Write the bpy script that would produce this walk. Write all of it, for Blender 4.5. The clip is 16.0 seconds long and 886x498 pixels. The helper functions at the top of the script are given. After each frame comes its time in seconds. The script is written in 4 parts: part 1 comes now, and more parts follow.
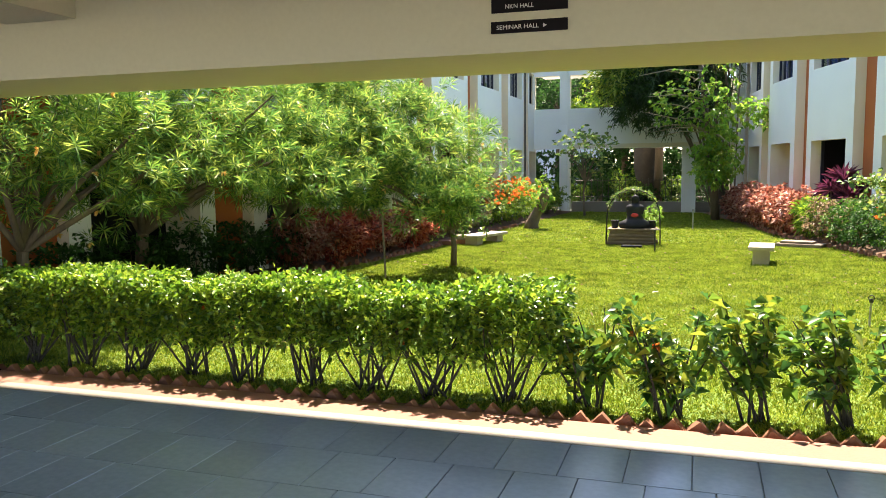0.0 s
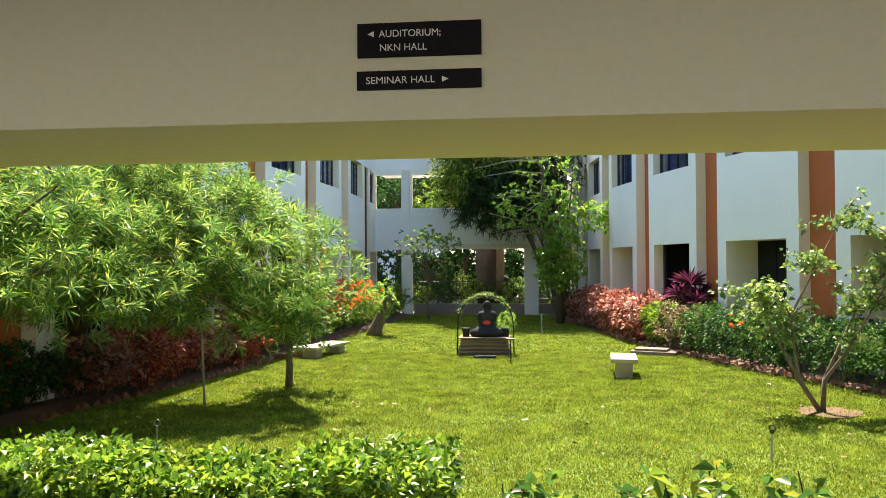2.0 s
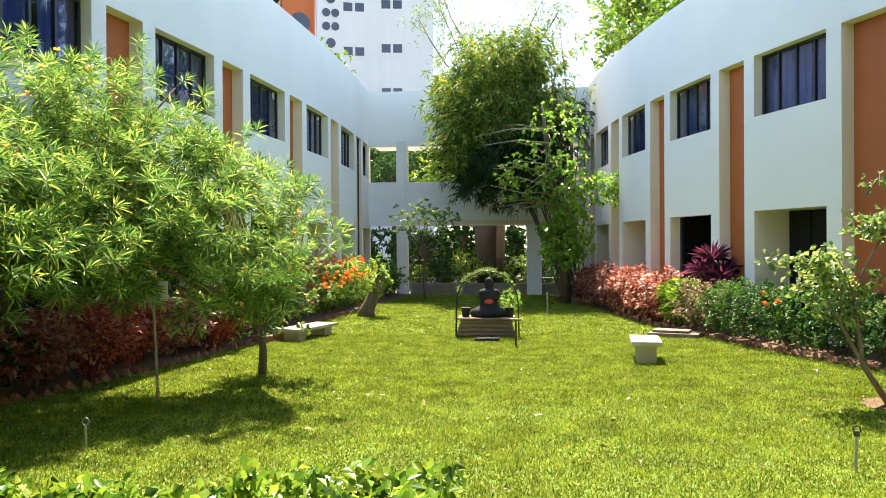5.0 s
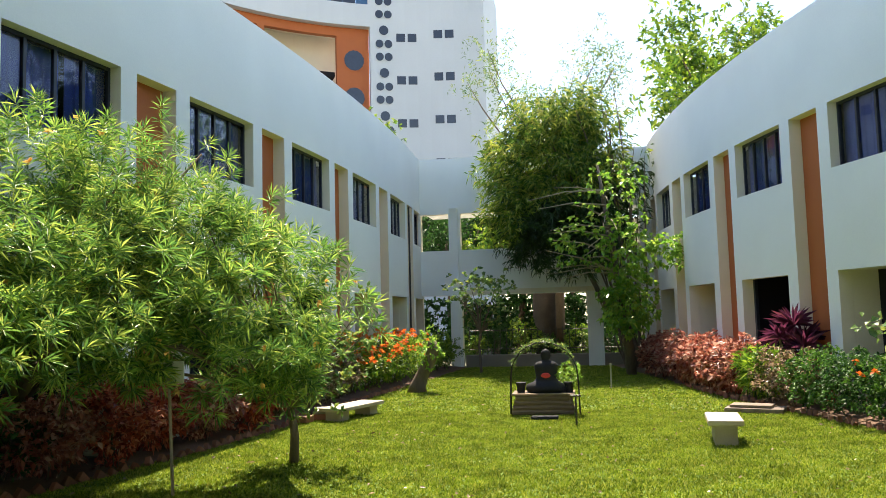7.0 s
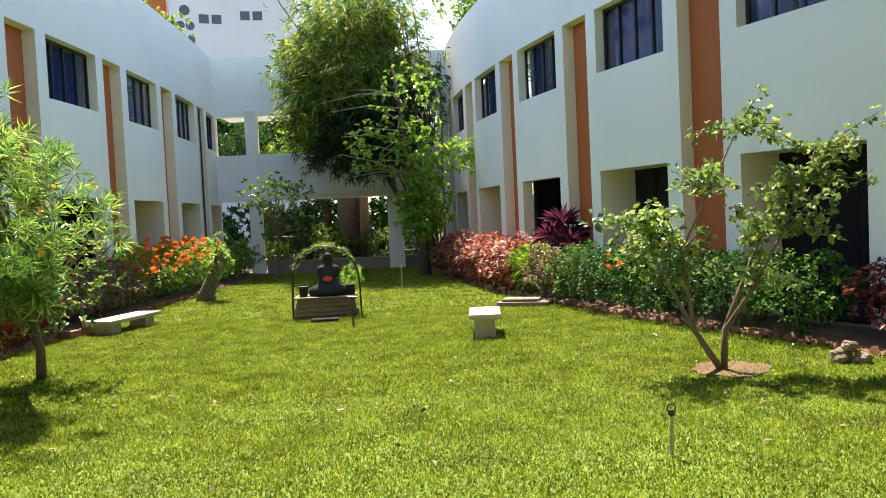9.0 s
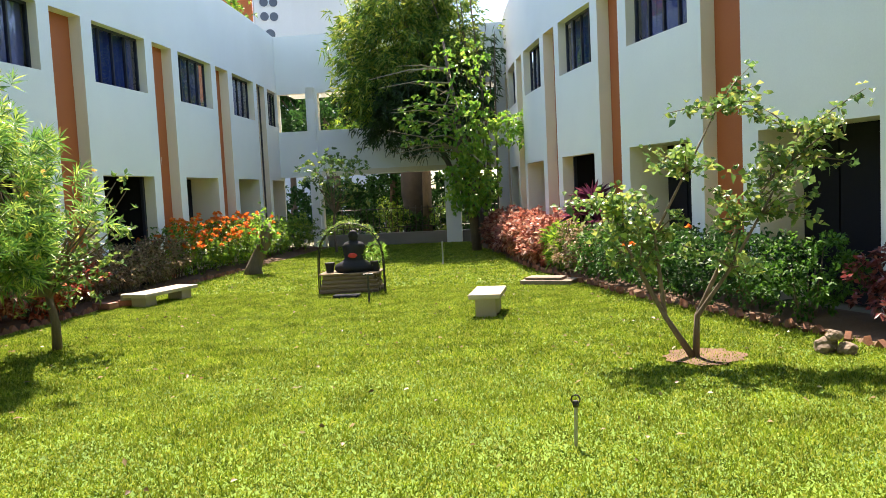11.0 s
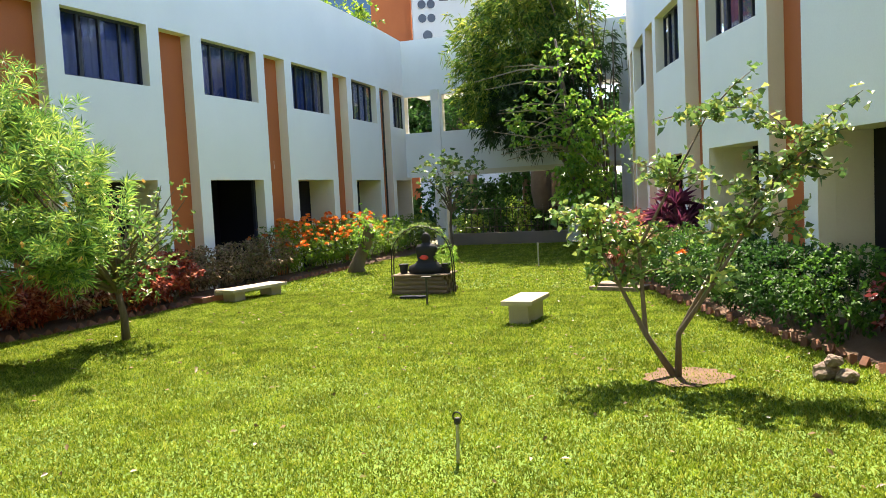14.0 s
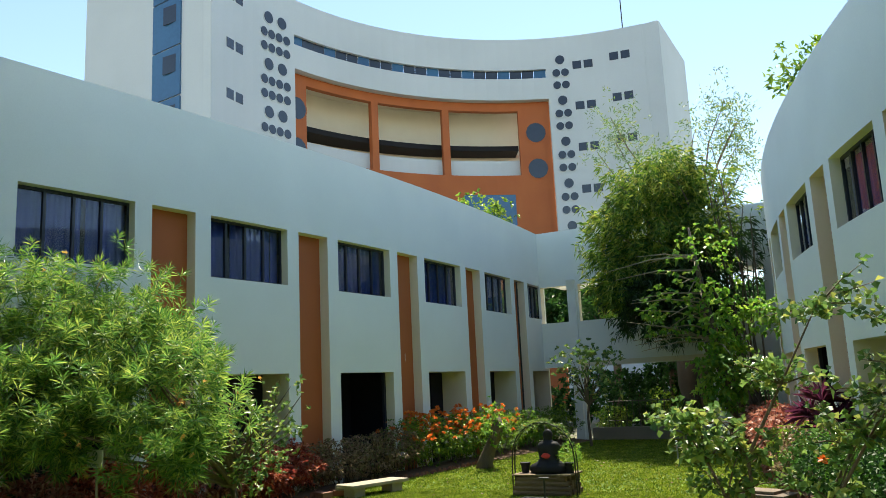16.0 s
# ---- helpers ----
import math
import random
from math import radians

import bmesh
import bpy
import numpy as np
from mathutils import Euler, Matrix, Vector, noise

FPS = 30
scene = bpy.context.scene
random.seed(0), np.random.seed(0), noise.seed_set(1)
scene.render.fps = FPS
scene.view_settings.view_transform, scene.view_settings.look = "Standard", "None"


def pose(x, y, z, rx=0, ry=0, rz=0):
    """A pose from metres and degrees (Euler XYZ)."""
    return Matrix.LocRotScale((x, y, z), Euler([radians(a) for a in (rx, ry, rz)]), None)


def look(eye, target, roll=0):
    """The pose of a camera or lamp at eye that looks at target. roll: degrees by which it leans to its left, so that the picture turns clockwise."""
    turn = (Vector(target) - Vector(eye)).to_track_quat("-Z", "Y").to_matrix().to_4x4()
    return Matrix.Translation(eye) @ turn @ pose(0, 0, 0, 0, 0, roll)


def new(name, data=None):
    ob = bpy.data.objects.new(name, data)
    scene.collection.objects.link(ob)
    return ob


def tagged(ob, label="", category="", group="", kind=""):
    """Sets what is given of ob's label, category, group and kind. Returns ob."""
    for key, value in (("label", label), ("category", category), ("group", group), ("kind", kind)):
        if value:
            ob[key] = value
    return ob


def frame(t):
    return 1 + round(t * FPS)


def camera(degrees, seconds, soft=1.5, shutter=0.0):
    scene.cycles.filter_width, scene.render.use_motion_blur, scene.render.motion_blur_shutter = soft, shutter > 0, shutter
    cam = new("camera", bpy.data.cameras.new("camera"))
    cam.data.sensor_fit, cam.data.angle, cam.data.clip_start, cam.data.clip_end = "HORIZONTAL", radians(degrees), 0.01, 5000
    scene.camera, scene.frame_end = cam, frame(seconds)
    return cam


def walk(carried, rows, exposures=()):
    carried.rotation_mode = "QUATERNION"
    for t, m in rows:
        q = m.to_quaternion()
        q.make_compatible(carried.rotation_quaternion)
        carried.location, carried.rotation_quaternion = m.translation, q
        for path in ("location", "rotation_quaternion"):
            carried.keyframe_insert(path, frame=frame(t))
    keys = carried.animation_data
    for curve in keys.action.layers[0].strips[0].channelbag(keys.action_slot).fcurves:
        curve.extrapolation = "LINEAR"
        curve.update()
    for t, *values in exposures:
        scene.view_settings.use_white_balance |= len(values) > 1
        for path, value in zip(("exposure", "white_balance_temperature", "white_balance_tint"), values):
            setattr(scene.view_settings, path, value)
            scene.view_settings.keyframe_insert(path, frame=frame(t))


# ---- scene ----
cam = camera(58.4, 16.0, 0.5)
PATH = [
    (0, (1.538, -5.186, 1.93), (0.92, -3.295, 1.724), -0.6),
    (0.5, (1.319, -4.675, 1.896), (0.928, -2.73, 1.645), -0.4),
    (1, (1.176, -4.205, 1.922), (0.909, -2.237, 1.689), -0.5),
    (1.5, (1.095, -3.82, 2.008), (0.854, -1.839, 1.875), -0.3),
    (2, (0.98, -3.441, 2.073), (0.762, -1.454, 2.108), -0.3),
    (2.5, (0.933, -3.131, 2.091), (0.709, -1.153, 2.283), 0.5),
    (3, (0.864, -2.823, 2.089), (0.671, -0.843, 2.29), -0.0),
    (3.5, (0.785, -2.574, 2.05), (0.623, -0.582, 2.132), -0.3),
    (3.7, (0.772, -2.45, 2.032), (0.613, -0.456, 2.044), -0.2),
    (5.8, (0.814, -1.2, 1.816), (0.578, 0.786, 1.806), -0.5),
    (6, (0.804, -1.08, 1.82), (0.573, 0.906, 1.828), -0.6),
    (6.5, (0.765, -0.773, 1.843), (0.517, 1.21, 1.921), -1.1),
    (7, (0.877, -0.603, 1.874), (0.517, 1.357, 2.043), -1.5),
    (7.5, (0.932, -0.5, 1.884), (0.526, 1.449, 2.073), -2.1),
    (8, (1.153, -0.494, 1.86), (0.88, 1.483, 1.978), -2.6),
    (8.5, (1.417, -0.495, 1.833), (1.345, 1.503, 1.847), -2.5),
    (9, (1.673, -0.476, 1.811), (1.743, 1.521, 1.726), -2.7),
    (11.3, (3.271, -0.503, 1.878), (3.087, 1.482, 1.725), -2.8),
    (11.5, (3.417, -0.502, 1.864), (3.255, 1.485, 1.706), -2.7),
    (12, (3.808, -0.45, 1.897), (3.683, 1.539, 1.74), -2.5),
    (12.5, (4.188, -0.55, 1.917), (4.043, 1.438, 1.764), -1.5),
    (13, (4.514, -0.408, 1.896), (4.277, 1.572, 1.742), -0.7),
    (13.5, (4.85, -0.327, 1.929), (4.415, 1.618, 1.766), -1.4),
    (14, (5.144, -0.236, 1.946), (4.532, 1.663, 1.808), -2.9),
    (14.5, (5.292, -0.117, 1.998), (4.509, 1.723, 2.003), -3.8),
    (15, (5.534, -0.04, 2.024), (4.61, 1.725, 2.203), -3.8),
    (15.5, (5.595, -0.013, 2.046), (4.645, 1.721, 2.347), -3.9),
    (16, (5.766, 0.078, 2.053), (4.832, 1.812, 2.4), -2.7),
]
walk(cam, [(t, look(eye, target, roll)) for t, eye, target, roll in PATH], exposures=[(0, 2.35, 7200, 18), (1, 2.2, 7100, 18), (2.5, 2.1, 7000, 18), (3.7, 2.4, 7100, 18), (6, 1.95, 7200, 18), (7.5, 1.68, 7200, 16), (9, 1.85, 7100, 18), (13, 2.05, 7100, 18), (14.5, 2.0, 7200, 16), (15.2, 1.52, 7000, 10), (16, 1.22, 6900, 6)])

# ---- world, sun ----
SUN = Vector((-0.11, 0.60, 1.0)).normalized()
world = bpy.data.worlds.new("sky")
scene.world = world
world.use_nodes = True
wn = world.node_tree.nodes
sky = wn.new("ShaderNodeTexSky")
sky.sky_type = "NISHITA"
sky.sun_disc = False
sky.sun_elevation = math.asin(SUN.z)
sky.sun_rotation = math.atan2(SUN.x, SUN.y)
sky.air_density = 1.0
sky.dust_density = 0.1
world.node_tree.links.new(sky.outputs[0], wn["Background"].inputs[0])
wn["Background"].inputs[1].default_value = 0.118
sun = new("sun", bpy.data.lights.new("sun", "SUN"))
sun.data.energy = 4.5
sun.data.angle = radians(0.5)
sun.data.color = (1.0, 0.93, 0.80)
sun.matrix_world = look((0, 0, 60), Vector((0, 0, 60)) - SUN)


# ---- materials ----
def mat(name, col, col2=None, rough=0.6, scale=6.0, fine=60.0, bump=0.15, metal=0.0, per_object=0.0, spec=0.5, stretch=(1, 1, 1), per_island=0.0):
    m = bpy.data.materials.new(name)
    m.use_nodes = True
    n, l = m.node_tree.nodes, m.node_tree.links
    b = n["Principled BSDF"]
    col2 = col2 or tuple(c * 0.8 for c in col)
    co = n.new("ShaderNodeTexCoord")
    mp = n.new("ShaderNodeMapping")
    mp.inputs["Scale"].default_value = stretch
    l.new(co.outputs["Object"], mp.inputs[0])
    big, small = n.new("ShaderNodeTexNoise"), n.new("ShaderNodeTexNoise")
    big.inputs["Scale"].default_value, small.inputs["Scale"].default_value = scale / 6, fine
    big.inputs["Detail"].default_value, small.inputs["Detail"].default_value = 6, 3
    l.new(mp.outputs[0], big.inputs[0]), l.new(mp.outputs[0], small.inputs[0])
    add = n.new("ShaderNodeMath")
    add.operation = "MULTIPLY_ADD"
    l.new(small.outputs[0], add.inputs[0])
    add.inputs[1].default_value = 0.45
    l.new(big.outputs[0], add.inputs[2])
    rng = n.new("ShaderNodeMapRange")
    rng.inputs[1].default_value, rng.inputs[2].default_value = 0.5, 0.95
    l.new(add.outputs[0], rng.inputs[0])
    mix = n.new("ShaderNodeMix")
    mix.data_type = "RGBA"
    mix.inputs["A"].default_value, mix.inputs["B"].default_value = (*col, 1), (*col2, 1)
    l.new(rng.outputs[0], mix.inputs["Factor"])
    out = mix.outputs["Result"]
    if per_object or per_island:
        info = n.new("ShaderNodeObjectInfo") if per_object else n.new("ShaderNodeNewGeometry")
        k = per_object or per_island
        r2 = n.new("ShaderNodeMapRange")
        r2.inputs[3].default_value, r2.inputs[4].default_value = 1 - k, 1 + k
        l.new(info.outputs["Random" if per_object else "Random Per Island"], r2.inputs[0])
        hsv = n.new("ShaderNodeHueSaturation")
        l.new(out, hsv.inputs["Color"])
        l.new(r2.outputs[0], hsv.inputs["Value"])
        out = hsv.outputs[0]
    l.new(out, b.inputs["Base Color"])
    b.inputs["Roughness"].default_value, b.inputs["Metallic"].default_value = rough, metal
    b.inputs["Specular IOR Level"].default_value = spec
    if bump:
        bp = n.new("ShaderNodeBump")
        bp.inputs["Strength"].default_value, bp.inputs["Distance"].default_value = bump, 0.01
        l.new(small.outputs[0], bp.inputs["Height"])
        l.new(bp.outputs[0], b.inputs["Normal"])
    return m


def leaf_mat(name, cols, rough=0.36, translucent=0.46, spec=0.4):
    """Leaves: each one takes its colour from a ramp by chance, and lets some light through."""
    m = bpy.data.materials.new(name)
    m.use_nodes = True
    n, l = m.node_tree.nodes, m.node_tree.links
    b, o = n["Principled BSDF"], n["Material Output"]
    g, ramp = n.new("ShaderNodeNewGeometry"), n.new("ShaderNodeValToRGB")
    e = ramp.color_ramp.elements
    while len(e) < len(cols):
        e.new(0.5)
    for i, c in enumerate(cols):
        e[i].position = i / (len(cols) - 1)
        e[i].color = (*c, 1)
    l.new(g.outputs["Random Per Island"], ramp.inputs[0])
    co, nz = n.new("ShaderNodeTexCoord"), n.new("ShaderNodeTexNoise")
    nz.inputs["Scale"].default_value = 2.2
    l.new(co.outputs["Object"], nz.inputs[0])
    hsv, mr = n.new("ShaderNodeHueSaturation"), n.new("ShaderNodeMapRange")
    mr.inputs[1].default_value, mr.inputs[2].default_value, mr.inputs[3].default_value, mr.inputs[4].default_value = 0.3, 0.7, 0.7, 1.3
    l.new(nz.outputs[0], mr.inputs[0]), l.new(mr.outputs[0], hsv.inputs["Value"]), l.new(ramp.outputs[0], hsv.inputs["Color"])
    l.new(hsv.outputs[0], b.inputs["Base Color"])
    b.inputs["Roughness"].default_value, b.inputs["Specular IOR Level"].default_value = rough, spec
    t, mx = n.new("ShaderNodeBsdfTranslucent"), n.new("ShaderNodeMixShader")
    l.new(hsv.outputs[0], t.inputs[0])
    mx.inputs[0].default_value = translucent
    l.new(b.outputs[0], mx.inputs[1]), l.new(t.outputs[0], mx.inputs[2]), l.new(mx.outputs[0], o.inputs[0])
    return m


WHITE = mat("white_wall_paint", (0.87, 0.88, 0.85), (0.80, 0.81, 0.785), 0.75, 3, 40, 0.08)
CREAM = mat("cream_reveal_paint", (0.80, 0.74, 0.60), (0.74, 0.67, 0.53), 0.75, 3, 40, 0.08)
ORANGE = mat("terracotta_paint", (0.48, 0.135, 0.035), (0.42, 0.11, 0.03), 0.7, 3, 40, 0.08)
BEIGE = mat("beige_beam_paint", (0.66, 0.62, 0.45), (0.60, 0.56, 0.40), 0.7, 2, 30, 0.1)
# beam paint again, with the lawn's yellow bounce light put into the colour
BEIGE_BOUNCE = mat("beam_paint_lawn_bounce", (0.82, 0.77, 0.46), (0.77, 0.71, 0.40), 0.7, 2, 30, 0.1)
# near-black that stands in for the shade of unlit interiors
DARK = mat("unlit_room_black", (0.015, 0.015, 0.018), (0.01, 0.01, 0.012), 0.9, 2, 20, 0)
FRAME = mat("dark_window_frame", (0.02, 0.025, 0.045), (0.015, 0.018, 0.03), 0.35, 3, 40, 0.02)
CURTAIN = mat("blue_curtain", (0.05, 0.08, 0.30), (0.03, 0.05, 0.20), 0.9, 5, 60, 0.1)
STONE_FLOOR = mat("grey_slate_tile", (0.21, 0.24, 0.275), (0.145, 0.17, 0.20), 0.22, 5, 22, 0.10, per_object=0.12)
JOINT = mat("tile_joint", (0.13, 0.145, 0.16), None, 0.9)
KERB = mat("pink_kerb_stone", (0.27, 0.105, 0.06), (0.21, 0.085, 0.05), 0.7, 5, 50, 0.2)
KERBW = mat("pale_kerb_stone", (0.225, 0.195, 0.155), (0.18, 0.16, 0.13), 0.6, 5, 50, 0.15)
BRICK = mat("red_edging_brick", (0.30, 0.12, 0.06), (0.16, 0.07, 0.04), 0.9, 20, 60, 0.5, per_object=0.3)
SOIL = mat("brown_soil", (0.16, 0.09, 0.05), (0.09, 0.05, 0.03), 0.95, 12, 45, 0.8)
LAWN = mat("lawn_ground", (0.13, 0.22, 0.018), (0.06, 0.12, 0.012), 0.95, 8, 90, 0.8)
EARTH = mat("far_ground", (0.22, 0.20, 0.14), (0.12, 0.13, 0.07), 0.95, 1, 10, 0.3)
BARK = mat("grey_brown_bark", (0.17, 0.125, 0.085), (0.09, 0.065, 0.045), 0.9, 20, 40, 0.8, stretch=(1, 1, 0.25))
# bark once more, darkened so that shade is part of its colour
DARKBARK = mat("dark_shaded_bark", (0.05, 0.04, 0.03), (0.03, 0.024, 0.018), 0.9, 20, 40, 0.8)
# near-black door colour, also used as painted shade inside the passages
DOOR_SHADE = mat("black_door_and_passage_shade", (0.012, 0.012, 0.018), (0.008, 0.008, 0.012), 0.6, 3, 40, 0.05, spec=0.2)
PALEBARK = mat("pale_twig_bark", (0.34, 0.28, 0.19), (0.22, 0.17, 0.11), 0.9, 20, 40, 0.5)
STONE = mat("pale_bench_stone", (0.42, 0.36, 0.265), (0.32, 0.27, 0.19), 0.75, 10, 60, 0.3)
ROCK = mat("brown_rock", (0.25, 0.185, 0.14), (0.12, 0.09, 0.065), 0.9, 16, 30, 0.8)
WOOD = mat("weathered_wood", (0.23, 0.16, 0.10), (0.10, 0.065, 0.04), 0.85, 14, 40, 0.6, stretch=(0.15, 1, 1), per_object=0.2)
BLACKSTONE = mat("black_carved_stone", (0.025, 0.025, 0.03), (0.015, 0.015, 0.018), 0.6, 10, 50, 0.3, spec=0.2)
REDCLOTH = mat("red_cloth", (0.65, 0.06, 0.05), (0.5, 0.04, 0.04), 0.8)
METAL = mat("dark_iron", (0.06, 0.06, 0.055), (0.04, 0.035, 0.03), 0.5, 10, 50, 0.2, metal=0.6)
GREYMETAL = mat("galvanised_pipe", (0.4, 0.4, 0.38), (0.3, 0.29, 0.27), 0.5, 10, 50, 0.2, metal=0.5)
SIGNBLACK = mat("black_sign_board", (0.012, 0.010, 0.012), (0.010, 0.008, 0.010), 0.6, 3, 40, 0.02, spec=0.1)
# for unseen ground; tone chosen by how much light it should bounce
PAVING = mat("bounce_paving", (0.20, 0.18, 0.15), (0.15, 0.14, 0.12), 0.9, 2, 20, 0.2)
SIGNWHITE = mat("white_lettering", (0.8, 0.78, 0.74), None, 0.6, bump=0)
BOARD = mat("pale_notice_board", (0.62, 0.66, 0.52), (0.55, 0.58, 0.46), 0.6)
GREENINK = mat("green_lettering", (0.03, 0.14, 0.05), None, 0.6, bump=0)
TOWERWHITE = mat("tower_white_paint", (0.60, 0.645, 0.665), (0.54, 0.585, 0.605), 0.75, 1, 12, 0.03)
BLUEGLASS = mat("blue_curtain_glass", (0.03, 0.12, 0.24), (0.02, 0.08, 0.18), 0.08, 1, 4, 0, spec=0.8)
DARKGLASS = mat("dark_tower_glass", (0.03, 0.04, 0.06), (0.02, 0.025, 0.035), 0.12, 1, 4, 0, spec=0.7)
GLASS = bpy.data.materials.new("window_glass")
GLASS.use_nodes = True
gb = GLASS.node_tree.nodes["Principled BSDF"]
gb.inputs["Base Color"].default_value = (0.75, 0.82, 0.95, 1)
gb.inputs["Transmission Weight"].default_value, gb.inputs["Roughness"].default_value, gb.inputs["IOR"].default_value = 1.0, 0.02, 1.45

L_OLEANDER = leaf_mat("oleander_leaf", [(0.04, 0.12, 0.03), (0.11, 0.25, 0.05), (0.23, 0.40, 0.07), (0.50, 0.57, 0.12)], 0.32, 0.44, 0.5)
L_DARK = leaf_mat("dark_green_leaf", [(0.018, 0.06, 0.014), (0.035, 0.10, 0.02), (0.06, 0.15, 0.03)], 0.5, 0.4, 0.22)
L_HEDGE = leaf_mat("hedge_leaf", [(0.04, 0.11, 0.02), (0.10, 0.22, 0.02), (0.21, 0.36, 0.03), (0.36, 0.46, 0.05)], 0.36, 0.38)
L_BROAD = leaf_mat("broad_hedge_leaf", [(0.03, 0.09, 0.02), (0.06, 0.16, 0.03), (0.14, 0.26, 0.03), (0.35, 0.36, 0.04)])
L_ROUND = leaf_mat("round_tree_leaf", [(0.06, 0.13, 0.04), (0.11, 0.21, 0.06), (0.21, 0.33, 0.08), (0.40, 0.41, 0.10)], 0.4, 0.38)
L_LIME = leaf_mat("lime_climber_leaf", [(0.10, 0.27, 0.035), (0.22, 0.42, 0.05), (0.38, 0.50, 0.08)], 0.36, 0.48)
L_BAMBOO = leaf_mat("bamboo_leaf", [(0.04, 0.11, 0.02), (0.09, 0.19, 0.025), (0.22, 0.33, 0.04), (0.46, 0.48, 0.09)])
# darker copy of the bamboo leaf, the clump's inner shade in its colour
L_BAMBOO_SHADE = leaf_mat("shaded_bamboo_leaf", [(0.015, 0.04, 0.012), (0.03, 0.075, 0.018), (0.06, 0.12, 0.025)], 0.45, 0.25)
L_RED = leaf_mat("copper_red_leaf", [(0.14, 0.025, 0.025), (0.34, 0.06, 0.04), (0.58, 0.13, 0.07), (0.66, 0.30, 0.20)], 0.36, 0.55)
L_COPPER = leaf_mat("copper_pink_leaf", [(0.16, 0.04, 0.03), (0.33, 0.10, 0.065), (0.48, 0.20, 0.14), (0.54, 0.34, 0.25)])
L_BED = leaf_mat("bed_shrub_leaf", [(0.025, 0.075, 0.015), (0.05, 0.14, 0.02), (0.11, 0.24, 0.03)], 0.5, 0.42, 0.22)
L_DARKRED = leaf_mat("dark_red_leaf", [(0.05, 0.018, 0.018), (0.11, 0.025, 0.025), (0.24, 0.05, 0.05), (0.34, 0.12, 0.10)], 0.36, 0.3)
L_PINK = leaf_mat("pink_variegated_leaf", [(0.08, 0.06, 0.025), (0.20, 0.13, 0.07), (0.44, 0.30, 0.20), (0.13, 0.17, 0.035)])
L_PURPLE = leaf_mat("purple_blade_leaf", [(0.05, 0.012, 0.03), (0.12, 0.025, 0.06), (0.20, 0.05, 0.08)])
L_ORANGE = leaf_mat("orange_flower", [(0.70, 0.10, 0.02), (0.80, 0.20, 0.03), (0.75, 0.30, 0.06)])
L_YELLOW = leaf_mat("yellow_orange_flower", [(0.78, 0.55, 0.16), (0.80, 0.42, 0.12)])
L_GRASS = leaf_mat("grass_blade", [(0.06, 0.11, 0.010), (0.16, 0.235, 0.016), (0.25, 0.33, 0.03), (0.42, 0.43, 0.08)], 0.6, 0.35, 0.2)


# ---- builders ----
def part(name, bm, material, parent=None, label="", smooth=False):
    me = bpy.data.meshes.new(name)
    bm.normal_update()
    bm.to_mesh(me)
    bm.free()
    for m in (material if isinstance(material, (list, tuple)) else (material,)):
        me.materials.append(m)
    if smooth:
        me.polygons.foreach_set("use_smooth", [True] * len(me.polygons))
    ob = new(name, me)
    ob.parent = parent
    if label:
        ob["label"] = label
    return ob


def arrays(name, verts, faces, material, parent=None):
    me = bpy.data.meshes.new(name)
    verts, faces = np.asarray(verts, dtype=np.float32), np.asarray(faces, dtype=np.int32)
    k = faces.shape[1]
    me.vertices.add(len(verts)), me.loops.add(faces.size), me.polygons.add(len(faces))
    me.vertices.foreach_set("co", verts.ravel())
    me.loops.foreach_set("vertex_index", faces.ravel())
    me.polygons.foreach_set("loop_start", np.arange(0, faces.size, k, dtype=np.int32))
    me.update(calc_edges=True)
    me.materials.append(material)
    ob = new(name, me)
    ob.parent = parent
    return ob


def thing(name, x=0, y=0, z=0, label="", category="", group="", kind="", rz=0):
    ob = new(name)
    ob.matrix_basis = pose(x, y, z, 0, 0, rz)
    return tagged(ob, label, category, group, kind)


def box(bm, x0, x1, y0, y1, z0, z1, bevel=0.0, m=None, mi=0):
    c = Matrix.Translation(((x0 + x1) / 2, (y0 + y1) / 2, (z0 + z1) / 2)) @ Matrix.Diagonal((x1 - x0, y1 - y0, z1 - z0, 1))
    r = bmesh.ops.create_cube(bm, size=1, matrix=(m @ c if m else c))
    fs = {f for v in r["verts"] for f in v.link_faces}
    for f in fs:
        f.material_index = mi
    if bevel:
        bmesh.ops.bevel(bm, geom=list({e for v in r["verts"] for e in v.link_edges}), offset=bevel, segments=2, affect="EDGES", profile=0.6)
    return bm


def block(name, x0, x1, y0, y1, z0, z1, material, parent=None, bevel=0.0, label=""):
    return part(name, box(bmesh.new(), x0, x1, y0, y1, z0, z1, bevel), material, parent, label)


def tube(bm, pts, radii, seg=7):
    rings = []
    pts = [Vector(p) for p in pts]
    for i, p in enumerate(pts):
        d = (pts[min(i + 1, len(pts) - 1)] - pts[max(i - 1, 0)]).normalized()
        a = d.cross(Vector((0.31, 0.95, 0.05))).normalized()
        b = d.cross(a)
        r = radii[i] if isinstance(radii, (list, tuple)) else radii
        rings.append([bm.verts.new(p + (a * math.cos(k * math.tau / seg) + b * math.sin(k * math.tau / seg)) * r) for k in range(seg)])
    for q, w in zip(rings, rings[1:]):
        for k in range(seg):
            bm.faces.new((q[k], q[(k + 1) % seg], w[(k + 1) % seg], w[k]))
    bm.faces.new(rings[0][::-1]), bm.faces.new(rings[-1])
    return bm


def unit(v):
    return v / np.maximum(np.linalg.norm(v, axis=1, keepdims=True), 1e-6)


RNG = np.random.default_rng(7)


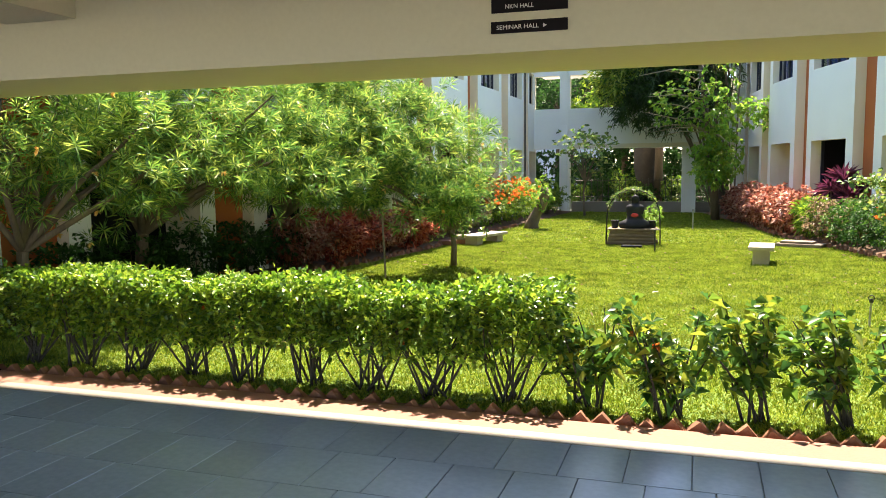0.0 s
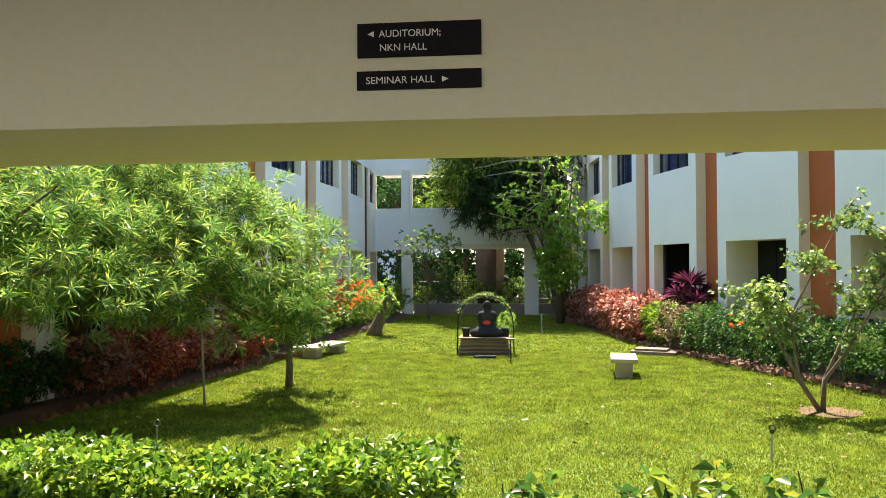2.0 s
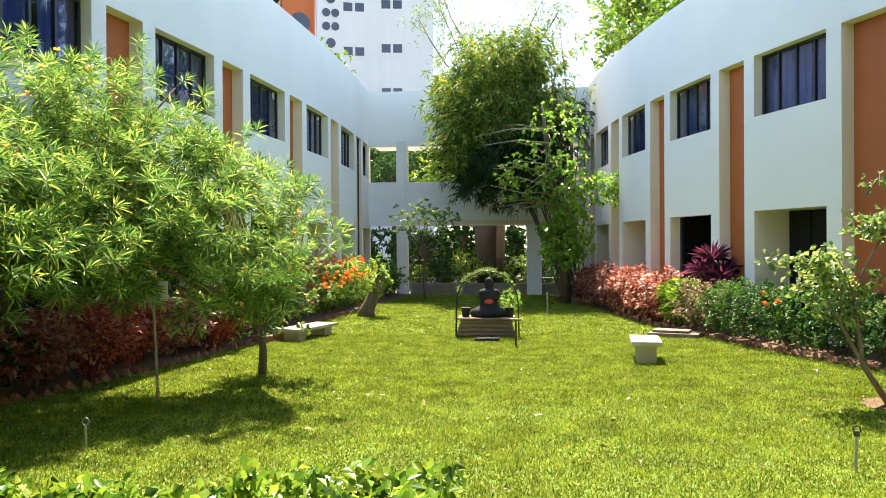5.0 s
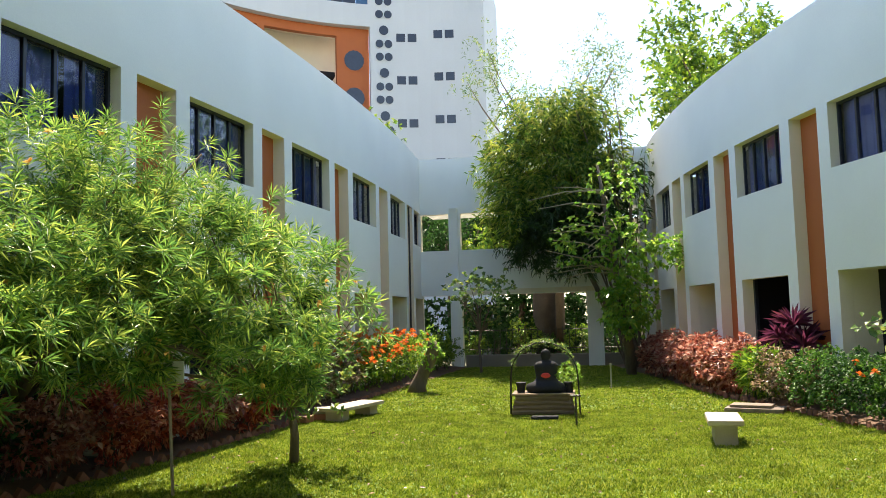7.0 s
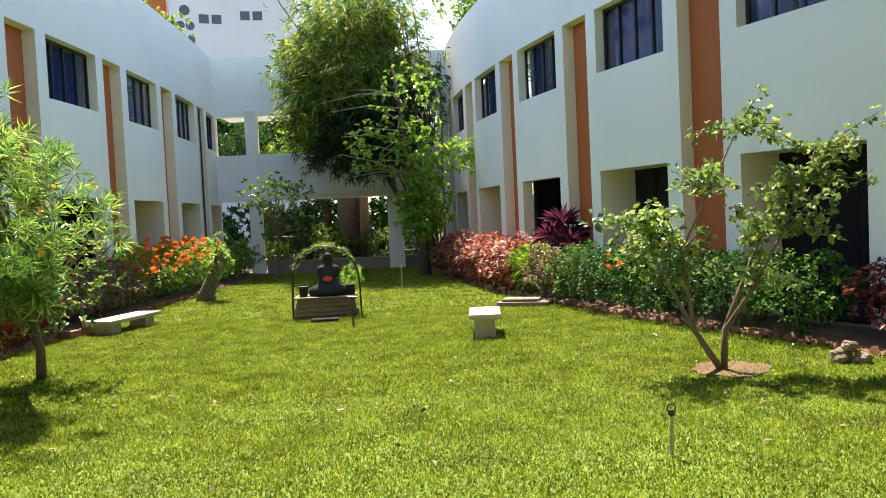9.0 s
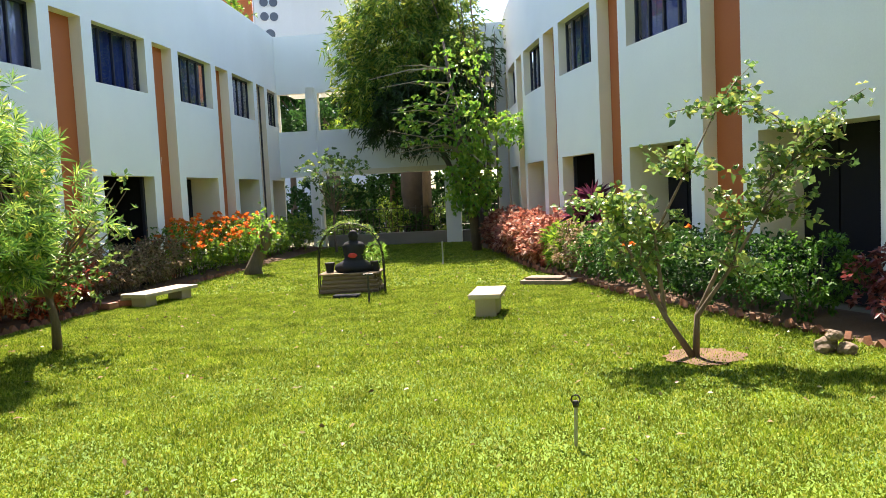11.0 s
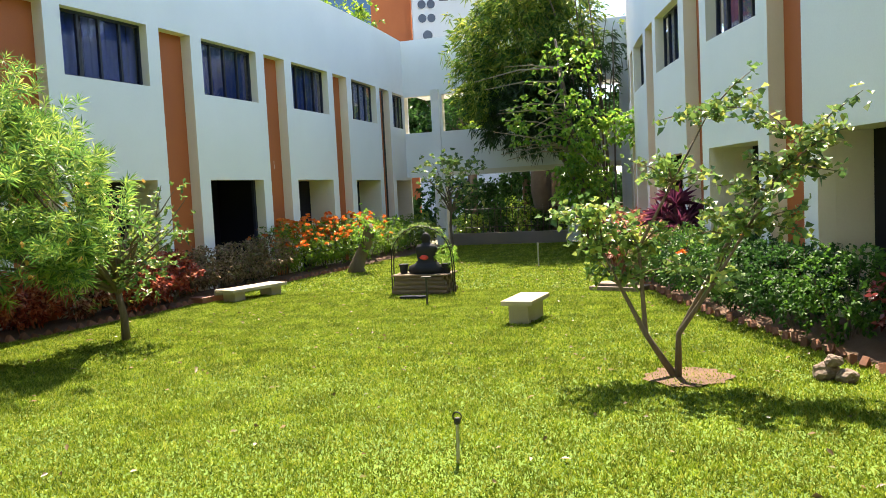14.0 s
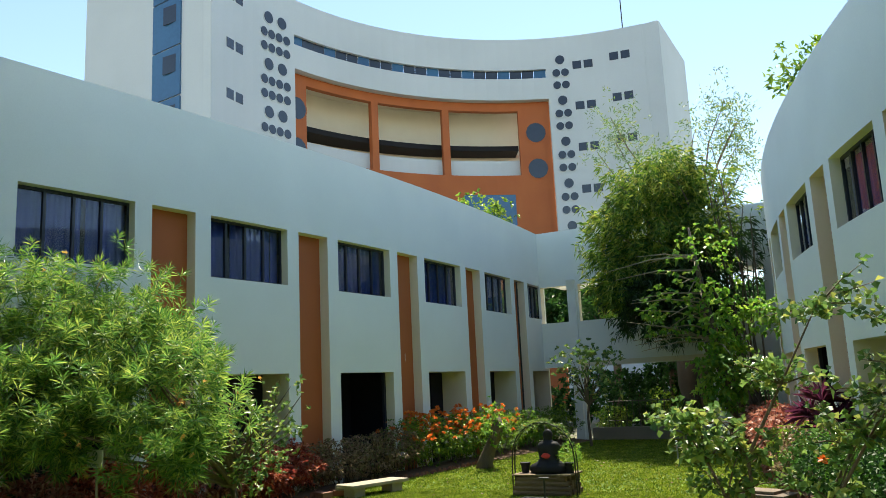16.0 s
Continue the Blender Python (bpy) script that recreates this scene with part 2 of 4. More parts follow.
def leaves(name, P, D, L, W, material, parent=None, droop=0.15, wide=0.45):
    """Folded leaves: bases P, ways D, lengths L, widths W."""
    n = len(P)
    D = unit(D)
    S = unit(np.cross(D, RNG.normal(size=(n, 3)) * 0.6 + (0, 0, 1.0)))
    U = np.cross(S, D)
    L, W = np.broadcast_to(L, n)[:, None], np.broadcast_to(W, n)[:, None]
    mid = P + D * L * wide
    tip = P + D * L - np.array((0, 0, 1.0)) * L * droop
    V = np.stack([P, mid + S * W / 2 + U * W * 0.18, tip, mid - S * W / 2 + U * W * 0.18], 1).reshape(-1, 3)
    i = np.arange(n)[:, None] * 4
    F = np.concatenate([i + [0, 1, 2], i + [0, 2, 3]])
    return arrays(name, V, F, material, parent)


def rosettes(C, A, k, spread=0.9):
    """k ways round each axis A from each centre C."""
    P = np.repeat(C, k, 0)
    D = np.repeat(unit(A), k, 0) * 0.55 + unit(RNG.normal(size=(len(P), 3))) * spread
    return P, D


def whorls(C, A, k):
    """Star tufts: k leaves set round each twig end C, opening about its axis A."""
    A = unit(A)
    n = len(C)
    S = unit(np.cross(A, RNG.normal(size=(n, 3))))
    T = np.cross(A, S)
    az = (np.arange(k) * 2.4)[None, :] + RNG.uniform(0, 6.28, (n, 1)) + RNG.normal(size=(n, k)) * 0.2
    el = np.linspace(-0.25, 1.25, k)[None, :] + RNG.normal(size=(n, k)) * 0.12
    D = np.cos(el)[..., None] * (np.cos(az)[..., None] * S[:, None] + np.sin(az)[..., None] * T[:, None]) + np.sin(el)[..., None] * A[:, None]
    P = C[:, None] + A[:, None] * (np.linspace(-0.07, 0.03, k)[None, :, None])
    return P.reshape(-1, 3), D.reshape(-1, 3)


def in_ball(n, c, r, shell=0.55, noise_amount=0.25):
    """n points in an uneven ellipsoid, more of them near its skin; and the way outwards."""
    d = unit(RNG.normal(size=(n, 3)))
    bump = 1 + noise_amount * np.array([noise.noise(Vector(v * 2.3) + Vector(c)) for v in d]) * 2
    q = (shell + (1 - shell) * RNG.random(n) ** 0.6) * bump
    return np.array(c) + d * q[:, None] * np.array(r), d


def branch_bundle(bm, root, tips, r0, seg=6, wob=0.08):
    for tp in tips:
        a, b = Vector(root), Vector(tp)
        m1 = a.lerp(b, 0.4) + Vector([random.uniform(-wob, wob) for _ in range(3)]) + Vector((0, 0, 0.06))
        m2 = a.lerp(b, 0.75) + Vector([random.uniform(-wob, wob) for _ in range(3)])
        tube(bm, [a, m1, m2, b], [r0, r0 * 0.75, r0 * 0.5, r0 * 0.2], seg)


# ---- curved walls ----
class Arc:
    """A wall line on a circle. sign +1: it bulges to +x, -1: to -x. s runs away from the camera, 0 at y_start."""

    def __init__(self, x0, y0, r, sign, y_start):
        self.cx, self.y0, self.r, self.sign = x0 - sign * r, y0, r, sign
        self.a0 = math.asin((y_start - y0) / r)

    def at(self, s, depth=0.0, z=0.0):
        a = self.a0 + s / self.r
        q = self.r - depth
        return Vector((self.cx + self.sign * q * math.cos(a), self.y0 + q * math.sin(a), z))

    def s_of(self, y):
        return (math.asin((y - self.y0) / self.r) - self.a0) * self.r


def shell_wall(name, arc, cuts_s, cuts_z, solid, thick, mats, parent=None, front=0.0):
    """A wall of cells: solid(s, z) tells which are filled; jambs, heads and sills take the second material."""
    bm = bmesh.new()
    ns, nz = len(cuts_s) - 1, len(cuts_z) - 1
    full = [[solid((cuts_s[i] + cuts_s[i + 1]) / 2, (cuts_z[j] + cuts_z[j + 1]) / 2) for j in range(nz)] for i in range(ns)]
    pool = {}

    def v(i, j, d):
        key = (i, j, d)
        if key not in pool:
            pool[key] = bm.verts.new(arc.at(cuts_s[i], front + (thick if d else 0.0), cuts_z[j]))
        return pool[key]

    def filled(i, j):
        return 0 <= i < ns and 0 <= j < nz and full[i][j]

    for i in range(ns):
        for j in range(nz):
            if not full[i][j]:
                continue
            quads = [((i, j, 0), (i + 1, j, 0), (i + 1, j + 1, 0), (i, j + 1, 0), 0), ((i, j, 1), (i, j + 1, 1), (i + 1, j + 1, 1), (i + 1, j, 1), 0)]
            if not filled(i - 1, j):
                quads.append(((i, j, 0), (i, j + 1, 0), (i, j + 1, 1), (i, j, 1), 1))
            if not filled(i + 1, j):
                quads.append(((i + 1, j, 0), (i + 1, j, 1), (i + 1, j + 1, 1), (i + 1, j + 1, 0), 1))
            if not filled(i, j + 1):
                quads.append(((i, j + 1, 0), (i + 1, j + 1, 0), (i + 1, j + 1, 1), (i, j + 1, 1), 1))
            if not filled(i, j - 1):
                quads.append(((i, j, 0), (i, j, 1), (i + 1, j, 1), (i + 1, j, 0), 1))
            for a, b, c, d, mi in quads:
                bm.faces.new((v(*a), v(*b), v(*c), v(*d))).material_index = mi
    bmesh.ops.recalc_face_normals(bm, faces=bm.faces)
    return part(name, bm, mats, parent)


def curved_panel(name, arc, s0, s1, z0, z1, d0, d1, material, parent=None, steps=3):
    bm = bmesh.new()
    prev = None
    for k in range(steps + 1):
        s = s0 + (s1 - s0) * k / steps
        ring = [bm.verts.new(arc.at(s, d, z)) for d, z in ((d0, z0), (d1, z0), (d1, z1), (d0, z1))]
        if prev:
            for q in range(4):
                bm.faces.new((prev[q], ring[q], ring[(q + 1) % 4], prev[(q + 1) % 4]))
        else:
            bm.faces.new(ring)
        prev = ring
    bm.faces.new(prev[::-1])
    bmesh.ops.recalc_face_normals(bm, faces=bm.faces)
    return part(name, bm, material, parent)


HEAD, SILL, GHEAD, TOP = 5.68, 4.44, 2.53, 7.70
BAY, WIN, ST0, ST1 = 3.79, 2.1, 2.45, 3.42


def wing(tag, arc, ks, s_near, s_far, passages, full_height=()):
    wins = [(k * BAY, min(k * BAY + WIN, s_far - 0.15)) for k in ks]
    strips = [(k * BAY + ST0, k * BAY + ST1) for k in ks if k * BAY + ST1 < s_far]
    cuts = {s_near, s_far}
    for a, b in wins + strips:
        cuts |= {a, b}
    edges = sorted(cuts)
    cuts = []
    for a, b in zip(edges, edges[1:]):
        m = max(1, round((b - a) / 0.7))
        cuts += [a + (b - a) * i / m for i in range(m)]
    cuts.append(edges[-1])

    def solid(s, z):
        for a, b in wins:
            if a < s < b and (SILL < z < HEAD or z < GHEAD):
                return False
        return not any(a < s < b and z < HEAD for a, b in strips)

    wall = tagged(shell_wall("wall_" + tag, arc, cuts, [0, GHEAD, SILL, HEAD, TOP], solid, 0.26, (WHITE, CREAM)),
                  "white painted curved wall with cream window reveals", "wall", kind="structure")
    for a, b in strips:
        curved_panel("panel", arc, a - 0.05, b + 0.05, 0, HEAD + 0.05, 0.262, 0.32, ORANGE, wall)["label"] = "terracotta painted recessed strip"
    # black sheet painted as the darkness inside the wing
    curved_panel("room_shade_wall", arc, s_near, s_far, 0, TOP - 0.3, 3.2, 3.3, DARK, wall, 12)
    curved_panel("slab", arc, s_near, s_far, GHEAD + 0.3, GHEAD + 0.5, 0.262, 3.2, WHITE, wall, 12)
    curved_panel("roof", arc, s_near, s_far, TOP - 0.5, TOP - 0.3, 0.262, 6.0, WHITE, wall, 12)
    for n, (a, b) in zip(ks, wins):
        w = thing("window_%s_%d" % (tag, n - min(ks) + 1), label="dark framed sliding window with blue curtains behind", category="window", kind="structure")
        d, t = 0.19, 0.05
        for z0, z1 in ((SILL, SILL + t), (HEAD - t, HEAD)):
            curved_panel("rail", arc, a, b, z0, z1, d, d + 0.06, FRAME, w)
        nb = 4
        for i in range(nb + 1):
            s = a + (b - a - t) * i / nb
            curved_panel("mullion", arc, s, s + t, SILL + t, HEAD - t, d - (0.004 if i % 2 else 0), d + 0.06, FRAME, w, 1)
            if i < nb:
                g = curved_panel("pane", arc, s + t, a + (b - a - t) * (i + 1) / nb, SILL + t, HEAD - t, d + 0.03, d + 0.036, GLASS, w, 1)
                g.visible_shadow = False
        bm = bmesh.new()
        prev = None
        m = 60
        for i in range(m + 1):
            s = a + (b - a) * i / m
            dd = d + 0.16 + 0.03 * math.sin(i * 1.15 + n) + 0.012 * math.sin(i * 2.9)
            cur = [bm.verts.new(arc.at(s, dd, z)) for z in (SILL - 0.05, HEAD + 0.05)]
            if prev and not (i % 17 in (3, 4) and (n + i // 17) % 2):
                bm.faces.new((prev[0], cur[0], cur[1], prev[1]))
            prev = cur
        part("curtain", bm, CURTAIN, w, smooth=True)
        # black sheet in place of the unlit room behind the curtain
        curved_panel("shade_backing", arc, a - 0.1, b + 0.1, SILL - 0.2, HEAD + 0.2, d + 0.6, d + 0.65, DARK, w)
        # the deep ground-floor bay under it
        deep = 0.3 if n in passages else 0.85
        q = thing("opening_%s_%d" % (tag, n - min(ks) + 1), label="dark doorway in a deep cream ground floor recess", category="doorway", kind="structure")
        if deep > 0.5:
            for s0, s1 in ((a - 0.1, a), (b, b + 0.1)):
                curved_panel("reveal", arc, s0, s1, 0, GHEAD + 0.1, 0.262, deep, CREAM, q, 1)
            curved_panel("soffit", arc, a, b, GHEAD, GHEAD + 0.1, 0.262, deep, CREAM, q, 2)
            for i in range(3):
                curved_panel("door_leaf", arc, a + 0.02 + (b - a - 0.02) * i / 3, a + (b - a - 0.02) * (i + 1) / 3, 0, GHEAD, deep - 0.06 + 0.015 * (i % 2), deep, DOOR_SHADE, q, 1)
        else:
            # box lined in near-black so the passage's shade is in the colour
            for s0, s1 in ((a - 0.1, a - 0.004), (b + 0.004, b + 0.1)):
                curved_panel("shade_jamb", arc, s0, s1, 0, GHEAD + 0.1, 0.33, 1.4, DOOR_SHADE, q, 1)
            curved_panel("shade_backing", arc, a - 0.1, b + 0.1, 0, GHEAD + 0.1, 1.4, 1.45, DOOR_SHADE, q, 2)
            curved_panel("shade_soffit", arc, a - 0.1, b + 0.1, GHEAD + 0.105, GHEAD + 0.2, 0.262, 1.4, DOOR_SHADE, q, 2)
            for s in (a + 0.02, b - 0.08):
                curved_panel("jamb", arc, s, s + 0.06, 0, GHEAD, 0.262, 0.33, FRAME, q, 1)
    return wall


LEFT = Arc(-5.03, 22.0, 95.0, 1, 11.5)
RIGHT = Arc(3.0, 30.0, 48.0, -1, 13.08)
BRY = 28.0

# ---- ground, lawn, corridor ----
bm = bmesh.new()
bmesh.ops.create_grid(bm, x_segments=1, y_segments=1, size=600)
tagged(part("ground", bm, EARTH), "dry pale earth beyond the courtyard", "ground", kind="structure").location = (0, 0, -0.03)
bm = bmesh.new()
ys = [0.3 + 27.7 * i / 30 for i in range(31)]
rows = []
for y in ys:
    a, b = LEFT.at(LEFT.s_of(y)).x, RIGHT.at(RIGHT.s_of(y)).x
    rows.append([bm.verts.new((a + (b - a) * k / 12, y, 0.0)) for k in range(13)])
for p, q in zip(rows, rows[1:]):
    for k in range(12):
        bm.faces.new((p[k], p[k + 1], q[k + 1], q[k]))
tagged(part("lawn", bm, LAWN), "sunlit bright green courtyard lawn", "lawn", kind="structure")


def bed_left(y):
    """x of the lawn's edge along the planted bed."""
    if y < 9.8:
        return -4.85 + 0.2 * (y - 9.8)
    if y < 12.5:
        return -4.85 + 0.12 * (y - 9.8)
    return -4.53 + 0.045 * (y - 12.5) if y < 18 else -4.28 + 0.08 * (y - 18)


def bed_right(y):
    return 6.95 - 0.42 * (y - 8) if y < 13 else (4.85 - 0.3 * (y - 13) if y < 17 else 3.65 - 0.2 * (y - 17))


for side, f, arc in (("left", bed_left, LEFT), ("right", bed_right, RIGHT)):
    bm = bmesh.new()
    prev = None
    for i in range(40):
        y = 2.0 + 25.9 * i / 39
        e, w = f(y) + 0.05 * math.sin(y * 3), arc.at(arc.s_of(y)).x
        cur = [bm.verts.new(p) for p in ((e, y, 0.004), ((e + w) / 2, y, 0.10), (w, y, 0.08))]
        if prev:
            bm.faces.new((prev[0], cur[0], cur[1], prev[1])), bm.faces.new((prev[1], cur[1], cur[2], prev[2]))
        prev = cur
    tagged(part("planting_bed", bm, SOIL), "bare brown soil bed along the wall", "flower bed", kind="structure")

FZ = 0.12
tagged(block("floor", -14, 18, -9, -0.15, -0.02, FZ - 0.012, JOINT), "blue-grey stone tiled corridor floor", "floor", kind="structure")
floor = bpy.data.objects["floor"]
tagged(block("kerb", -14, 18, -0.15, 0.02, -0.02, FZ, KERBW, None, 0.008), "pale stone strip edging the corridor floor", "kerb", kind="structure")
tagged(block("trim", -14, 18, 0.02, 0.36, -0.02, FZ - 0.01, KERB, None, 0.012), "pink painted kerb beside the hedge", "kerb", kind="structure")
tagged(block("soil_strip", -14, 18, 0.36, 0.72, -0.02, 0.012, SOIL), "bare soil under the clipped hedge", "soil", kind="structure")
# beam, ceiling; the unseen upper block and canopy are added to block the sun
BZ = 2.567
bm = box(bmesh.new(), -14, 18, -0.74, 0.27, BZ, 3.5, 0)
# downward faces take the colour that holds the lawn's bounce light
for f in bm.faces:
    f.material_index = 1 if f.normal.z < -0.5 else 0
tagged(part("beam", bm, (BEIGE, BEIGE_BOUNCE)), "beige painted beam, yellow lawn bounce light in its underside colour", "beam", kind="structure")
tagged(block("ceiling", -14, 18, -9, -0.742, 3.4, 3.5, BEIGE), "beige corridor ceiling", "ceiling", kind="structure")
tagged(block("cross_beam", -3.1, -2.5, -6.6, -0.742, 2.95, 3.398, BEIGE), "beige cross beam under the corridor ceiling", "beam", kind="structure")
tagged(block("upper_block", -14, 18, -9, 0.262, 3.502, 8.8, WHITE), "unseen white upper storeys added over the corridor under the canopy", "wall", kind="structure")
# unseen slab, sized so its shadow ends at the corridor floor's edge
tagged(block("shade_canopy", -20, 24, -9, 5.12, 8.82, 9.1, WHITE), "unseen white canopy added to keep sun off the corridor floor", "roof", kind="structure")
for x in (-13.8, -6.5, 9.5, 17.5):
    tagged(block("column", x, x + 0.4, -8.9, -8.5, FZ, 3.398, CREAM, None, 0.02), "square cream corridor column", "column", kind="structure")

# unseen paving added behind to throw light onto the beam's inner face
tagged(block("pavement", -60, 60, -70, -9, -0.02, 0.02, PAVING), "unseen grey paving added behind the corridor for bounce light", "pavement", kind="structure")
wing("left", LEFT, range(-3, 5), LEFT.s_of(-2), LEFT.s_of(BRY + 0.6), (1,))
wing("right", RIGHT, range(-3, 5), RIGHT.s_of(-2), RIGHT.s_of(BRY + 0.6), (1,))


# ---- bridge across the far end ----
class Straight:
    def at(self, s, depth=0.0, z=0.0):
        return Vector((s, BRY + depth, z))


def bridge_solid(s, z):
    for a, b in ((-5.2, -4.15), (-3.72, -1.6), (-1.2, 0.8), (1.2, 2.7)):
        if a < s < b and 4.27 < z < 5.62:
            return False
    return not (z < 2.62 and not (-4.15 < s < -3.72 or 0.75 < s < 1.3 or s > 2.7))


bridge = tagged(shell_wall("wall_bridge", Straight(), [-5.3, -5.2, -4.15, -3.72, -1.6, -1.2, 0.75, 0.8, 1.2, 1.3, 2.7, 3.1], [0, 2.62, 4.27, 5.62, TOP], bridge_solid, 0.3, (WHITE, CREAM)),
                "white two storey bridge wall with open gallery", "wall", kind="structure")
block("slab", -5.3, 3.1, BRY + 0.3, BRY + 2.9, 2.68, 2.88, WHITE, bridge)
block("soffit_beam", -3.7, 2.7, BRY - 0.05, BRY - 0.004, 2.64, 2.8, CREAM, bridge)
block("roof", -5.3, 3.1, BRY + 0.3, BRY + 2.9, 5.8, 6.0, WHITE, bridge)
bm = bmesh.new()
box(bm, -5.3, 3.1, BRY + 2.9, BRY + 3.1, 2.68, 4.27)
for x in (2.8,):
    box(bm, x - 0.18, x + 0.18, BRY + 2.9, BRY + 3.1, 0, 5.5)
part("back_gallery", bm, CREAM, bridge)
# tall pilaster fin in front of the first gallery column
bm = bmesh.new()
fin = [(-0.16, 0.0), (-0.16, 3.2), (-0.10, 3.6), (-0.10, 5.4), (-0.22, 5.8)]
vs = [[bm.verts.new((x, BRY + o, z)) for o, z in fin] + [bm.verts.new((x, BRY - 0.004, 5.8)), bm.verts.new((x, BRY - 0.004, 0))] for x in (-4.1, -3.8)]
bm.faces.new(vs[0]), bm.faces.new(vs[1][::-1])
for i in range(7):
    bm.faces.new((vs[0][i], vs[1][i], vs[1][(i + 1) % 7], vs[0][(i + 1) % 7]))
bmesh.ops.recalc_face_normals(bm, faces=bm.faces)
part("pilaster", bm, WHITE, bridge)
tagged(block("low_wall", -3.7, 2.7, BRY + 0.4, BRY + 0.65, 0, 0.42, KERBW, None, 0.02), "low white parapet under the bridge", "wall", kind="structure")


# ---- curved tower far behind ----
class TowerArc:
    """A hollow curve: s in degrees round its centre, depth away from it."""

    def at(self, s, depth=0.0, z=0.0):
        a = radians(s)
        return Vector((-5.476 + (23.015 + depth) * math.cos(a), 39.036 + (23.015 + depth) * math.sin(a), z))


TW = TowerArc()
tower = thing("tower_building", -5.5, 62, 0, "tall white curved building with terracotta loggia and round windows", "building", kind="structure")
tower.matrix_basis = Matrix.Translation((-0.75, 0, 0)) @ Matrix.Diagonal((1, 1, 1.03, 1))


def tower_solid(s, z):
    return not ((114.6 < s < 169.9 and z < 24.7) or (114.8 < s < 170 and 26.5 < z < 27.25))


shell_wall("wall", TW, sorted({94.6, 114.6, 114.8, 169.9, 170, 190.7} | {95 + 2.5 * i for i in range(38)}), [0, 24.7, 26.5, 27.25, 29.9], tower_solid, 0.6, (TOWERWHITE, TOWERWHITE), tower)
for i in range(22):
    s = 114.8 + 55.2 * i / 22
    curved_panel("pane", TW, s + 0.08, s + 2.5, 26.5, 27.25, 0.25, 0.3, DARKGLASS if i % 3 else BLUEGLASS, tower, 1)


def loggia_solid(s, z):
    if z > 24.0 and s > 121:
        return True
    return not (121 < s < 166 and 18.6 < z < 24.0 and not any(abs(s - c) < 0.7 for c in (136, 151)))


shell_wall("loggia_wall", TW, sorted({114.6, 121, 166, 169.9, 135.3, 136.7, 150.3, 151.7} | {116 + 2.5 * i for i in range(22)}), [0, 18.6, 24.0, 24.7], loggia_solid, 0.5, (ORANGE, ORANGE), tower, 0.7)
curved_panel("back_wall", TW, 114, 170, 14, 25, 3.6, 3.7, CREAM, tower, 24)
curved_panel("balcony_rail", TW, 121, 166, 18.6, 20.0, 1.3, 1.5, TOWERWHITE, tower, 24)
# black band painted for the shaded gap above the balcony rail
curved_panel("shade_gap", TW, 121, 166, 20.9, 21.3, 1.5, 3.6, DARK, tower, 24)
curved_panel("loggia_roof", TW, 114, 170, 24.75, 24.95, 0.6, 3.8, CREAM, tower, 24)
curved_panel("blue_window", TW, 122.5, 133.0, 14.5, 17.0, 0.62, 0.69, BLUEGLASS, tower, 6)


def tower_disc(s, z, r, d=0.0):
    p = TW.at(s, d - 0.02, z)
    n = (TW.at(s, -1) - TW.at(s, 0)).normalized()
    u = n.cross(Vector((0, 0, 1))).normalized()
    for rr, o, mt, nm in ((r, 0.0, TOWERWHITE if d == 0 else ORANGE, "ring"), (r * 0.86, 0.03, DARKGLASS, "round_window")):
        bm = bmesh.new()
        tube(bm, [p - n * 0.05, p + n * (0.03 + o)], rr, 14)
        part(nm, bm, mt, tower)


def tower_square(s, z, w=0.72, h=0.66):
    for a in (-1.45, 1.45):
        c = math.degrees(w * 0.5 / 23.0)
        curved_panel("square_window", TW, s + a * 0.8 - c, s + a * 0.8 + c, z - h / 2, z + h / 2, -0.03, 0.06, DARKGLASS, tower, 1)


for k in range(5):
    z = 27.9 - 3.45 * k
    tower_disc(111.8, z, 0.45)
    for a in (-0.9, 0.9):
        for b in (1.1, 2.15):
            tower_disc(111.8 + a, z - b, 0.38)
    tower_square(107.2, z - 0.55), tower_square(99.6, z - 0.25)
    zz = 27.6 - 3.4 * k
    for a in (-1.6, 1.6):
        tower_disc(174.6 + a, zz, 0.5)
    for a in (-2.7, -0.9, 0.9, 2.7):
        for b in (1.15, 2.15):
            tower_disc(174.6 + a, zz - b, 0.38)
    tower_square(184.6, zz + 0.1)
for z in (19.1, 22.1):
    tower_disc(117.6, z, 0.95, 0.7), tower_disc(168.2, z, 0.95, 0.7)
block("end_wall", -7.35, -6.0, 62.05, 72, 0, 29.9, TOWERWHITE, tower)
bm = bmesh.new()
pts = [(-28.1, 34.75), (-42.5, 36.5), (-44, 60), (-38, 52)]
lo, hi = [[bm.verts.new((x, y, z)) for x, y in pts] for z in (0, 33)]
for i in range(4):
    bm.faces.new((lo[i], lo[(i + 1) % 4], hi[(i + 1) % 4], hi[i]))
bm.faces.new(hi)
bmesh.ops.recalc_face_normals(bm, faces=bm.faces)
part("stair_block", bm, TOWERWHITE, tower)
d0 = Vector((-14.4, 1.75, 0)).normalized()
